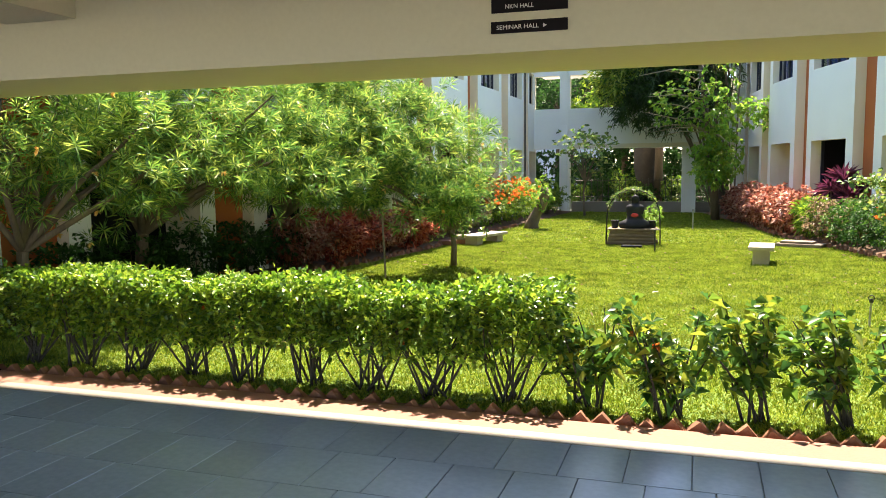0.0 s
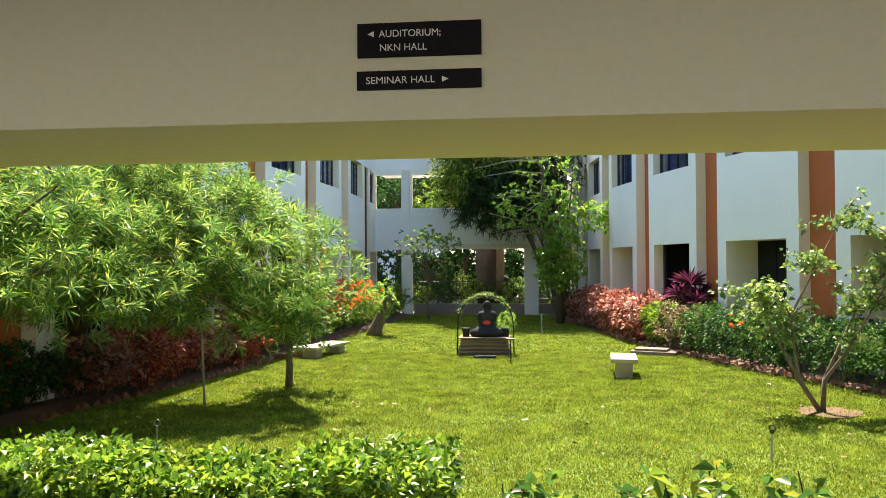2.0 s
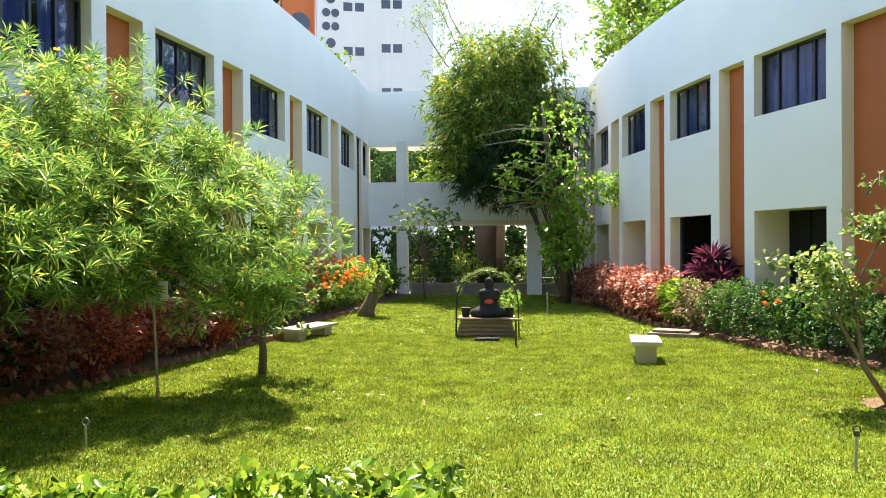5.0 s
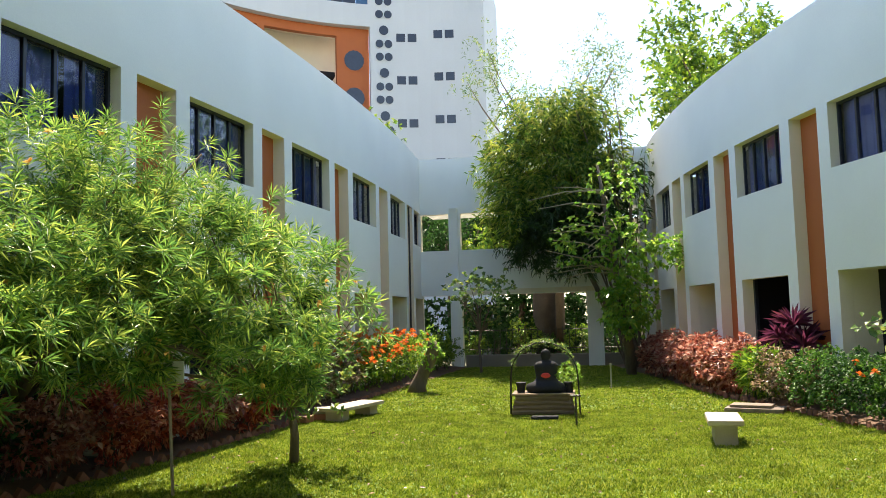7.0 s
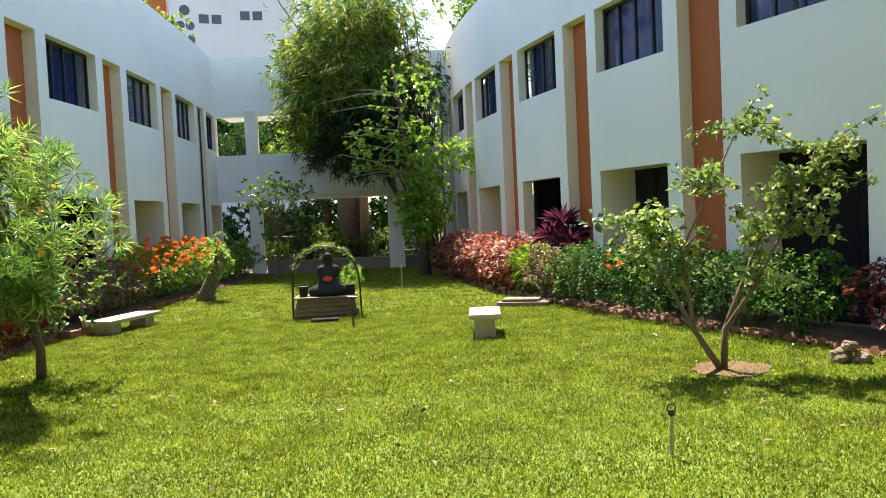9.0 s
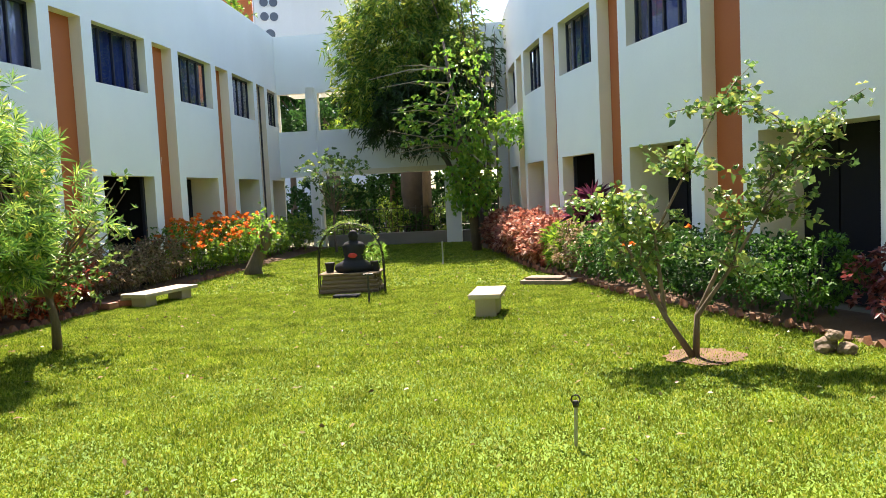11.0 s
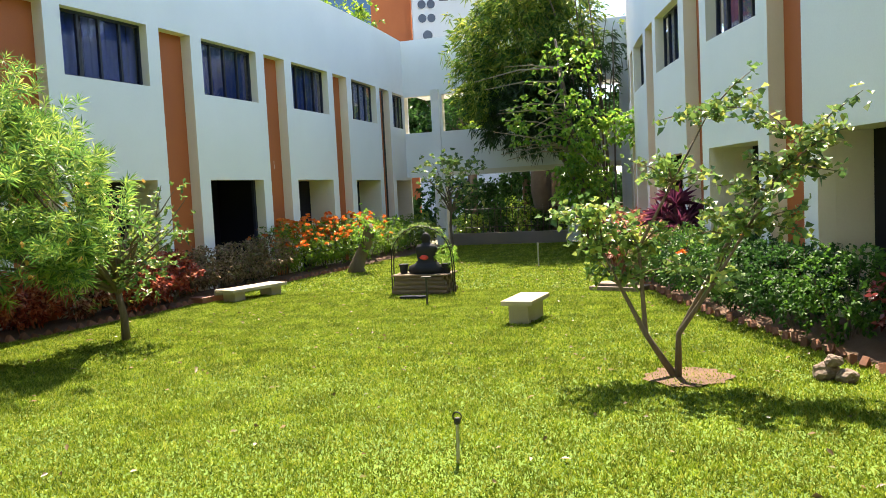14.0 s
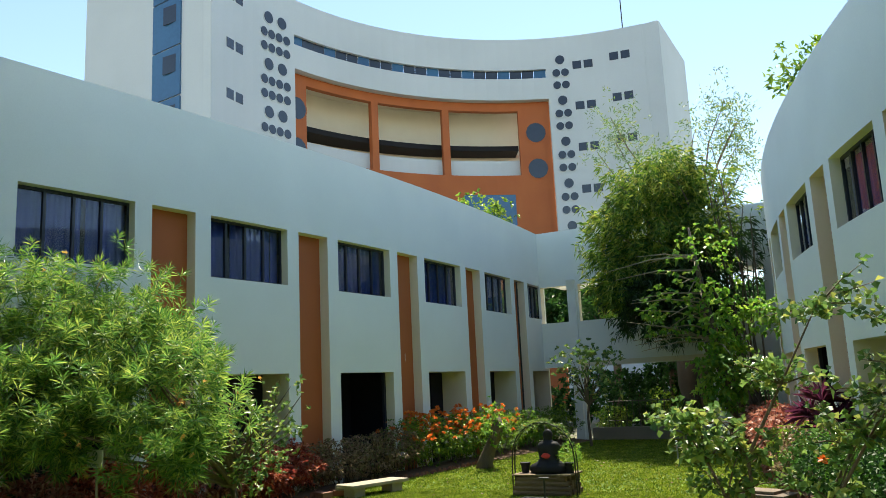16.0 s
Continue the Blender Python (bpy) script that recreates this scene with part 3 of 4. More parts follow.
for i in range(8):
    a, b = Vector((-28.1, 34.75, 0)) + d0 * 3.0, Vector((-28.1, 34.75, 0)) + d0 * 6.0
    bm = bmesh.new()
    q = [bm.verts.new((p.x, p.y - o, z)) for o in (0.12, -0.05) for p, z in ((a, 4 + 3.4 * i), (b, 4 + 3.4 * i), (b, 7.3 + 3.4 * i), (a, 7.3 + 3.4 * i))]
    for f in ((0, 1, 2, 3), (4, 7, 6, 5), (0, 4, 5, 1), (1, 5, 6, 2), (2, 6, 7, 3), (3, 7, 4, 0)):
        bm.faces.new([q[k] for k in f])
    part("glass_strip", bm, BLUEGLASS, tower)
    bm = bmesh.new()
    c = a.lerp(b, 0.35)
    box(bm, c.x - 0.6, c.x + 0.6, c.y - 0.2, c.y - 0.1, 5.6 + 3.4 * i, 6.8 + 3.4 * i)
    part("open_pane", bm, DARKGLASS, tower)
tube_bm = tube(bmesh.new(), [(-9, 62.3, 29.8), (-9, 62.3, 33.5)], 0.05, 6)
part("mast", tube_bm, METAL, tower)


# ---- trees and shrubs ----
def oleander(x, y, label, trunk_r, fork, crowns, count, lean=(0, 0)):
    t = thing("oleander_tree", x, y, 0, label, "tree", "oleander trees")
    bm = bmesh.new()
    top = Vector((lean[0], lean[1], fork))
    tube(bm, [(0, 0, -0.05), (lean[0] * 0.3 + 0.03, lean[1] * 0.4, fork * 0.5), top], [trunk_r * 1.25, trunk_r, trunk_r * 0.85], 8)
    tips = []
    for c, r in crowns:
        for _ in range(7):
            d = Vector((random.uniform(-1, 1), random.uniform(-1, 1), random.uniform(-0.3, 0.9))) * 0.75
            tips.append((c[0] + d.x * r[0], c[1] + d.y * r[1], c[2] + d.z * r[2]))
    branch_bundle(bm, top, tips, trunk_r * 0.55, 5, 0.12)
    part("trunk", bm, BARK, t, smooth=True)
    P, D = [], []
    vol = [r[0] * r[1] + r[0] * r[2] for _, r in crowns]
    for (c, r), v in zip(crowns, vol):
        C, A = in_ball(int(1.55 * count * v / sum(vol)), c, r, 0.4, 0.4)
        keep = np.array([noise.noise(Vector(q * 1.9) + Vector((x, y, 0))) for q in C]) > -0.04
        C, A = C[keep], A[keep]
        A = A * 0.7 + (0, 0, 0.55) + RNG.normal(size=A.shape) * 0.2
        p, d = whorls(C, A, 20)
        P.append(p), D.append(d)
    P, D = np.concatenate(P), np.concatenate(D)
    leaves("crown", P, D, RNG.uniform(0.13, 0.21, len(P)), RNG.uniform(0.014, 0.022, len(P)), L_OLEANDER, t, 0.12)
    C, A = in_ball(30, crowns[0][0], np.array(crowns[0][1]) * 1.02, 0.9, 0.3)
    p, d = rosettes(C, A, 6, 0.5)
    leaves("flower", p, d, 0.065, 0.035, L_YELLOW, t)["kind"] = "stuff"
    return t


young = oleander(-3.05, 9.5, "young oleander tree leaning over the lawn, light green crown", 0.055, 0.75,
         [((0.0, -1.6, 2.05), (1.3, 1.2, 1.0)), ((-0.5, -1.2, 2.75), (1.0, 0.9, 0.65)), ((0.25, -1.3, 1.5), (1.0, 0.9, 0.5)), ((-0.75, -2.5, 1.6), (0.75, 0.6, 0.45))], 1000, (0.0, -0.1))
oleander(-5.95, 7.9, "large oleander tree with dark trunk and dense crown", 0.11, 1.0,
         [((0.7, 0.0, 3.3), (1.7, 1.7, 1.35)), ((1.7, 0.4, 2.9), (1.25, 1.2, 0.95)), ((1.4, -0.9, 2.2), (1.3, 1.3, 0.95)), ((-0.2, 0.8, 3.3), (1.0, 1.1, 1.0)), ((1.5, -1.7, 1.75), (0.9, 0.8, 0.55))], 2000, (0.05, 0))
oleander(-6.3, 4.4, "broad oleander tree with spreading dense crown", 0.10, 1.0,
         [((0.5, 0.2, 2.6), (1.8, 1.7, 1.3)), ((1.5, 0.9, 2.3), (1.4, 1.3, 1.0))], 1300, (0.1, 0))
oleander(-6.0, 2.0, "oleander tree beside the corridor with drooping crown", 0.08, 1.0,
         [((0.1, 0.2, 2.5), (1.4, 1.4, 1.25)), ((0.5, 1.0, 2.1), (1.1, 1.1, 0.9))], 900, (0.05, 0))


def bush(name, x, y, r, h, material, label, n, L, W, group="", flowers=None, base=0.15, nf=60, stems=6, box_like=0.0, k=7, category="shrub"):
    t = thing(name, x, y, 0.02, label, category, group)
    bm = bmesh.new()
    tips = [(random.uniform(-0.7, 0.7) * r[0], random.uniform(-0.7, 0.7) * r[1], h * random.uniform(0.55, 0.9)) for _ in range(stems)]
    for tp in tips:
        branch_bundle(bm, (tp[0] * 0.3, tp[1] * 0.3, -0.03), [tp], 0.014, 5, 0.05)
    part("stem", bm, BARK, t)
    n = int(n * 1.35)
    C, A = in_ball(n, (0, 0, (h + base) / 2), (r[0], r[1], (h - base) / 2), 0.55, 0.25)
    if box_like:
        C[:, 2] = np.minimum(C[:, 2], h * 0.97 + 0.03 * RNG.random(n))
    P, D = rosettes(C, A * 0.7 + (0, 0, 0.4), k, 0.85)
    leaves("foliage", P + RNG.normal(size=P.shape) * 0.025, D, RNG.uniform(0.7, 1.25, len(P)) * L, RNG.uniform(0.7, 1.2, len(P)) * W, material, t, 0.2)
    if flowers:
        C, A = in_ball(nf, (0, 0, h * 0.62), (r[0] * 1.08, r[1] * 1.08, h * 0.48), 0.96, 0.15)
        C = C[C[:, 2] > h * 0.58]
        P, D = rosettes(C, (C * 0 + (0, 0, 1)), 10, 0.8)
        leaves("blossom", P, D, 0.085, 0.06, flowers, t)["kind"] = "stuff"
    return t


# left bed, from near to far
for i in range(5):
    y = 3.0 + 1.25 * i
    bush("dark_shrub", -6.3 + 0.08 * i, y, (0.6, 0.7), 0.95, L_DARK, "dark green leafy shrub at the wall", 170, 0.10, 0.045, "wall shrubs")
for i in range(6):
    y = 8.0 + 1.0 * i
    bush("copperleaf_bush", bed_left(y) - 0.45 + 0.12 * math.sin(i * 2), y, (0.6, 0.62), 1.02 + 0.08 * math.sin(i * 1.7), L_RED if i % 3 else L_COPPER, "red copperleaf bush in the soil bed", 300, 0.10, 0.055, "copperleaf bushes")
for i in range(4):
    y = 13.9 + 1.0 * i
    bush("clipped_bush", bed_left(y) - 0.55, y, (0.62, 0.65), 0.98 + 0.04 * i, L_PINK, "clipped bush with dark pinkish variegated leaves", 260, 0.075, 0.045, "clipped bushes", box_like=1)
for i in range(5):
    y = 17.6 + 1.05 * i
    bush("flowering_bush", bed_left(y) - 0.62 + 0.03 * i, y, (0.7, 0.72), 1.35, L_HEDGE, "green bush covered in orange flowers", 240, 0.085, 0.04, "flowering bushes", L_ORANGE, nf=130)
for i in range(4):
    bush("green_bush", -4.55 + 0.1 * i, 23.2 + 1.15 * i, (0.65, 0.7), 1.25, L_LIME if i == 1 else L_HEDGE, "fresh green rounded bush by the bridge", 190, 0.09, 0.045, "green bushes")
# sparse tree at the left bed
bm = bmesh.new()
tips = [(random.uniform(-0.8, 1.1), random.uniform(-0.5, 1.0), random.uniform(1.1, 2.3)) for _ in range(26)]
branch_bundle(bm, (0, -0.1, 0.70), tips, 0.022, 5, 0.12)
part("limb", bm, BARK, young)
C = np.repeat(np.array(tips), 13, 0) * RNG.uniform(0.6, 1.0, (338, 1)) + RNG.normal(size=(338, 3)) * 0.12
P, D = rosettes(C, C * 0 + (0, 0, 1), 5, 0.9)
leaves("side_crown", P, D, RNG.uniform(0.07, 0.12, len(P)), 0.05, L_ROUND, young)["label"] = "sparse yellow-green leaves"

# right bed, from far to near
for i in range(7):
    y = 23.2 - 0.95 * i
    bush("copperleaf_bush", bed_right(y) + 0.45, y, (0.62, 0.66), 1.15 + 0.07 * math.sin(i * 2.1), L_COPPER, "red and pink copperleaf bush in the bed", 230, 0.13, 0.08, "copperleaf bushes")
bush("spider_shrub", 4.25, 16.4, (0.45, 0.5), 1.05, L_HEDGE, "bright green shrub with narrow leaves", 130, 0.22, 0.03, k=12)
for i, (mt, nm) in enumerate(((L_PINK, "variegated clipped bush in the bed"), (L_BED, "bright green bush in the bed"), (L_DARK, "dark green dense bush in the bed"), (L_BED, "fresh green bush with a few red flowers"), (L_DARK, "dark green dense bush in the bed"), (L_DARK, "dark green clipped bush at the wall"), (L_BED, "dark green clipped bush at the wall"))):
    y = 15.4 - 0.95 * i
    bush("green_bush", bed_right(y) + 0.5, y, (0.72, 0.7), 1.1, mt, nm, 270, 0.075, 0.045, "bed bushes", L_ORANGE if i == 3 else None, nf=14)
for i in range(7):
    y = 8.7 - 1.0 * i
    bush("dark_red_bush", bed_right(y) + 1.0, y, (0.65, 0.68), 1.02, L_DARKRED, "dark red leafy bush in the bed", 230, 0.105, 0.06, "dark red bushes")
# purple cordyline
t = thing("cordyline_plant", 4.75, 15.9, 0.02, "purple cordyline with long arching blades", "plant")
bm = bmesh.new()
P, D = [], []
for sx, sy, hh in ((0, 0, 1.5), (0.25, 0.2, 1.2), (-0.25, 0.1, 1.25), (0.1, -0.3, 1.05)):
    tube(bm, [(sx * 0.3, sy * 0.3, 0), (sx, sy, hh)], [0.03, 0.02], 6)
    p, d = rosettes(np.array([(sx, sy, hh)]), np.array([(sx * 0.4, sy * 0.4, 1.0)]), 38, 0.8)
    P.append(p), D.append(d)
part("stem", bm, BARK, t)
P, D = np.concatenate(P), np.concatenate(D)
leaves("foliage", P, D, RNG.uniform(0.4, 0.65, len(P)), 0.07, L_PURPLE, t, 0.25)

# young tree with round leaves on the lawn
t = thing("young_tree", 4.92, 7.86, 0, "young multi-stemmed tree with round pale green leaves", "tree")
bm = bmesh.new()
stems = [((-0.30, 0.0, 0.45), (-0.55, 0.05, 0.95), (-0.85, 0.1, 1.6)), ((-0.30, 0.02, 0.45), (-0.35, 0.2, 1.3), (0.35, 0.3, 2.6)), ((0.02, -0.02, 0.45), (0.35, -0.1, 0.95), (1.0, 0.05, 2.0)), ((0.02, 0.0, 0.45), (0.55, 0.25, 1.4), (1.2, 0.3, 2.25))]
tips = []
for a, b, c in stems:
    tube(bm, [(0, 0, -0.03), a, b, c], [0.04, 0.028, 0.018, 0.007], 7)
    for q, s in ((b, 5), (c, 6), (Vector(b).lerp(Vector(c), 0.5), 6)):
        for _ in range(s):
            e = Vector(q) + Vector((random.uniform(-0.55, 0.55), random.uniform(-0.5, 0.5), random.uniform(-0.05, 0.5)))
            tips.append((Vector(q), e))
            tube(bm, [q, Vector(q).lerp(e, 0.5) + Vector((0, 0, 0.04)), e], [0.010, 0.007, 0.003], 4)
part("trunk", bm, BARK, t, smooth=True)
C = np.array([tuple(a.lerp(b, random.uniform(0.15, 1.0)) + Vector([random.gauss(0, 0.05) for _ in range(3)])) for a, b in tips for _ in range(22)])
P, D = rosettes(C, C * 0 + (0, 0, 0.3), 2, 1.0)
leaves("foliage", P, D, RNG.uniform(0.055, 0.105, len(P)), RNG.uniform(0.05, 0.09, len(P)), L_ROUND, t, 0.25, 0.5)
bm = bmesh.new()
bmesh.ops.create_circle(bm, cap_ends=True, segments=26, radius=0.43)
for v in bm.verts:
    v.co *= random.uniform(0.82, 1.15)
    v.co.z = 0.022
tagged(part("soil_patch", bm, SOIL), "bare brown soil ring under the young tree", "soil", kind="structure").location = (5.0, 7.88, 0)

# far end: trunk with climber, bamboo clump, small trees
t = thing("climber_tree", 2.0, 23.7, 0, "slim tree trunk wrapped in lime green climber", "tree")
bm = bmesh.new()
tube(bm, [(0, 0, -0.05), (-0.1, 0, 1.6), (-0.35, -0.1, 3.4), (-0.6, 0, 5.2), (-0.75, 0.1, 6.4)], [0.16, 0.13, 0.11, 0.07, 0.03], 9)
twigs = []
for _ in range(26):
    z = random.uniform(2.8, 5.6)
    a = Vector((-0.35 - 0.13 * (z - 3.4), -0.1, z))
    b = a + Vector((random.uniform(-2.2, 0.8), random.uniform(-1.0, 0.3), random.uniform(-0.5, 0.7)))
    twigs.append((a, b + Vector((0, -0.9, 0))))
part("trunk", bm, BARK, t, smooth=True)
for a, b in twigs:
    part("twig", tube(bmesh.new(), [a, a.lerp(b, 0.5) + Vector((0, 0, 0.12)), b], [0.03, 0.02, 0.008], 5), PALEBARK, t)
P, D = [], []
for c, r, n in (((0.0, -0.6, 2.1), (0.8, 0.6, 1.0), 330), ((0.0, -0.7, 3.5), (0.75, 0.6, 1.0), 130), ((-0.2, -0.7, 5.2), (1.0, 0.7, 1.3), 80), ((1.1, -0.7, 3.6), (0.75, 0.4, 0.5), 80), ((-1.3, -0.9, 3.9), (1.0, 0.5, 0.8), 80)):
    C, A = in_ball(n, c, r, 0.4, 0.3)
    p, d = rosettes(C, A, 5, 0.8)
    P.append(p), D.append(d)
P, D = np.concatenate(P), np.concatenate(D)
leaves("foliage", P, D, RNG.uniform(0.10, 0.19, len(P)), RNG.uniform(0.08, 0.14, len(P)), L_LIME, t, 0.3, 0.5)

t = thing("bamboo_clump", 1.2, 26.2, 0, "dense dark green bamboo clump in front of the bridge", "bamboo")
for _ in range(26):
    a = Vector((random.uniform(0.7, 1.5), random.uniform(-0.3, 0.4), 0))
    e = Vector((random.uniform(-3.4, 1.6), random.uniform(-1.0, 0.8), random.uniform(6.0, 9.6)))
    part("culm", tube(bmesh.new(), [a, a.lerp(e, 0.45) + Vector((0, 0, 0.9)), a.lerp(e, 0.8) + Vector((0, 0, 0.7)), e], [0.03, 0.03, 0.02, 0.008], 5), BARK, t)
P, D = [], []
for c, r, n in (((-1.5, 0.1, 6.5), (2.3, 1.2, 2.2), 1150), ((-1.9, -0.2, 5.0), (1.6, 1.1, 1.5), 600), ((0.5, 0.2, 6.0), (1.3, 0.8, 2.2), 170), ((-1.0, 0.0, 8.2), (1.9, 1.1, 1.2), 420), ((-0.4, -0.2, 4.0), (1.2, 0.8, 0.9), 170)):
    C, A = in_ball(n, c, r, 0.35, 0.45)
    p, d = rosettes(C, A * (1, 1, 0.3) + (0, 0, -0.45), 13, 0.7)
    P.append(p + RNG.normal(size=p.shape) * 0.07), D.append(d)
P, D = np.concatenate(P), np.concatenate(D)
# the hanging lower sprays take darker leaves, shade put into their colour, the top the yellow-green ones
in_shade = P[:, 2] + np.array([noise.noise(Vector(q * 0.9)) for q in P]) * 1.6 < 5.9 + 0.35 * P[:, 0]
for q, mt, nm in ((in_shade, L_BAMBOO_SHADE, "old_foliage"), (~in_shade, L_BAMBOO, "foliage")):
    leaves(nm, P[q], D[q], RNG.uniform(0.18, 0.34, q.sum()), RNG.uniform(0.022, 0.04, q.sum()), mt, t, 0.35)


def feathery(x, y, h, r, n, label, mt, L=0.2, W=0.05, name="far_tree", z_base=0.35):
    t = thing(name, x, y, 0, label, "tree", "trees beyond the bridge")
    bm = bmesh.new()
    tube(bm, [(0, 0, -0.1), (0.1, 0, h * 0.4), (0.0, 0.1, h * 0.6)], [0.22, 0.17, 0.12], 8)
    tips = []
    for _ in range(26):
        a = random.uniform(0, math.tau)
        q = random.uniform(0.3, 1.0)
        tips.append((math.cos(a) * r * q, math.sin(a) * r * q, h * random.uniform(0.62, 1.0) - q * 0.6))
    branch_bundle(bm, (0, 0.1, h * 0.5), tips, 0.06, 5, 0.3)
    part("trunk", bm, BARK, t, smooth=True)
    T = np.array(tips)
    C = T[RNG.integers(0, len(T), n)] * (RNG.uniform(0.75, 1.04, (n, 1)) * (1, 1, 0) + (0, 0, 1)) + RNG.normal(size=(n, 3)) * (r * 0.13, r * 0.13, h * 0.035)
    P, D = rosettes(C, C * 0 + (0, 0, 0.2), 8, 0.9)
    leaves("foliage", P + RNG.normal(size=P.shape) * 0.1, D, RNG.uniform(0.7, 1.2, len(P)) * L, W, mt, t, 0.2)
    return t


feathery(-0.4, 32.5, 13.4, 3.6, 1100, "tall airy tree with feathery leaves", L_ROUND, 0.2, 0.05)
feathery(8.0, 34.0, 14.2, 4.6, 1700, "tall leafy tree behind the white wing", L_HEDGE, 0.34, 0.13)
feathery(14.5, 27.0, 15.5, 4.2, 1500, "tall leafy tree behind the white wing", L_DARK, 0.36, 0.15)
feathery(-2.2, 35.0, 6.5, 2.6, 500, "shady tree beyond the bridge", L_HEDGE, 0.28, 0.11)
feathery(-5.2, 37.0, 7.2, 2.6, 500, "shady tree beyond the bridge", L_DARK, 0.28, 0.11)
feathery(1.2, 40.0, 6.0, 2.8, 450, "shady tree beyond the bridge", L_DARK, 0.28, 0.11)
for i in range(9):
    feathery(-13 + 3.2 * i, 44 + 2.5 * math.sin(i * 2.2), 8.0 + 1.2 * math.sin(i * 1.3), 3.0, 520, "dense dark tree far beyond the bridge", L_DARK, 0.42, 0.2)
for i in range(8):
    bush("shade_shrub", -4.4 + 1.05 * i, 34.6 + 0.3 * (i % 2), (0.95, 0.6), 2.5 + 0.3 * (i % 3), L_DARK, "tall dark shrub in the shade beyond the bridge", 170, 0.2, 0.11, "shrubs beyond the bridge")
for i in range(12):
    bush("far_shrub", -9.5 + 1.5 * i, 38.5 + 0.6 * (i % 2), (1.1, 0.7), 2.0 + 0.5 * (i % 3), L_DARK, "dark shrub in the shade beyond the bridge", 120, 0.24, 0.13, "shrubs beyond the bridge")
for i in range(7):
    bush("hedge_plant", -4.0 + 1.1 * i, 32.2 + 0.4 * (i % 2), (0.75, 0.5), 1.0 + 0.35 * (i % 3), L_DARK if i % 2 else L_HEDGE, "shaded shrub beyond the bridge", 110, 0.13, 0.07, "shrubs beyond the bridge")
t = thing("old_tree", -0.9, 33.2, 0, "massive dark tree trunk beyond the bridge", "tree trunk")
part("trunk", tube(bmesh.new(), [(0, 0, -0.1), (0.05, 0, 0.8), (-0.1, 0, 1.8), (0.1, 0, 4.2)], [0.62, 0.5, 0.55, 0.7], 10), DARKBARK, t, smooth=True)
t = thing("iron_fence", -4, 31.4, 0, "thin dark iron fence beyond the bridge", "fence")
for i in range(29):
    part("bar", tube(bmesh.new(), [(0.25 * i, 0, 0), (0.25 * i, 0, 1.35)], 0.012, 5), METAL, t)
for z in (0.5, 1.25):
    part("rail", tube(bmesh.new(), [(0, 0.02, z), (7, 0.02, z)], 0.015, 5), METAL, t)

t = thing("small_tree", -2.7, 25.2, 0, "small tree with pale green leaves before the bridge", "tree")
bm = bmesh.new()
tips = [(random.uniform(-0.9, 0.9), random.uniform(-0.6, 0.6), random.uniform(1.7, 3.2)) for _ in range(18)]
tube(bm, [(0, 0, 0), (-0.05, 0, 0.9), (0.02, 0, 1.4)], [0.05, 0.04, 0.035], 7)
branch_bundle(bm, (0.02, 0, 1.3), tips, 0.022, 5, 0.1)
part("trunk", bm, BARK, t)
C = np.array(tips)[RNG.integers(0, 18, 150)] + RNG.normal(size=(150, 3)) * (0.22, 0.2, 0.18)
P, D = rosettes(C, C * 0 + (0, 0, 0.2), 5, 0.9)
leaves("foliage", P, D, RNG.uniform(0.12, 0.2, len(P)), 0.10, L_ROUND, t, 0.25)
t = thing("tree_stump", -3.45, 18.9, 0, "leaning pale grey tree stump on the lawn edge", "tree stump")
part("trunk", tube(bmesh.new(), [(0, 0, -0.05), (0.03, 0, 0.18), (0.16, 0.02, 0.48), (0.33, 0.03, 0.78), (0.42, 0, 1.05), (0.40, 0, 1.28)], [0.27, 0.19, 0.155, 0.15, 0.16, 0.10], 12), BARK, t, smooth=True)
C, A = in_ball(80, (0.34, 0, 1.1), (0.3, 0.3, 0.5), 0.5, 0.5)
P, D = rosettes(C, A, 5, 0.8)
leaves("foliage", P, D, 0.10, 0.06, L_LIME, t)
t = thing("roof_plant", -6.7, 26.4, TOP - 0.298, "green leafy plant in the roof planter", "plant")
part("planter", box(bmesh.new(), -0.9, 0.9, -0.8, 0.8, 0, 0.5, 0.02), STONE, t)
C, A = in_ball(150, (0, 0, 1.0), (1.15, 0.9, 0.75), 0.4, 0.4)
P, D = rosettes(C, A, 7, 0.8)
leaves("foliage", P, D, RNG.uniform(0.12, 0.22, len(P)), 0.09, L_HEDGE, t)

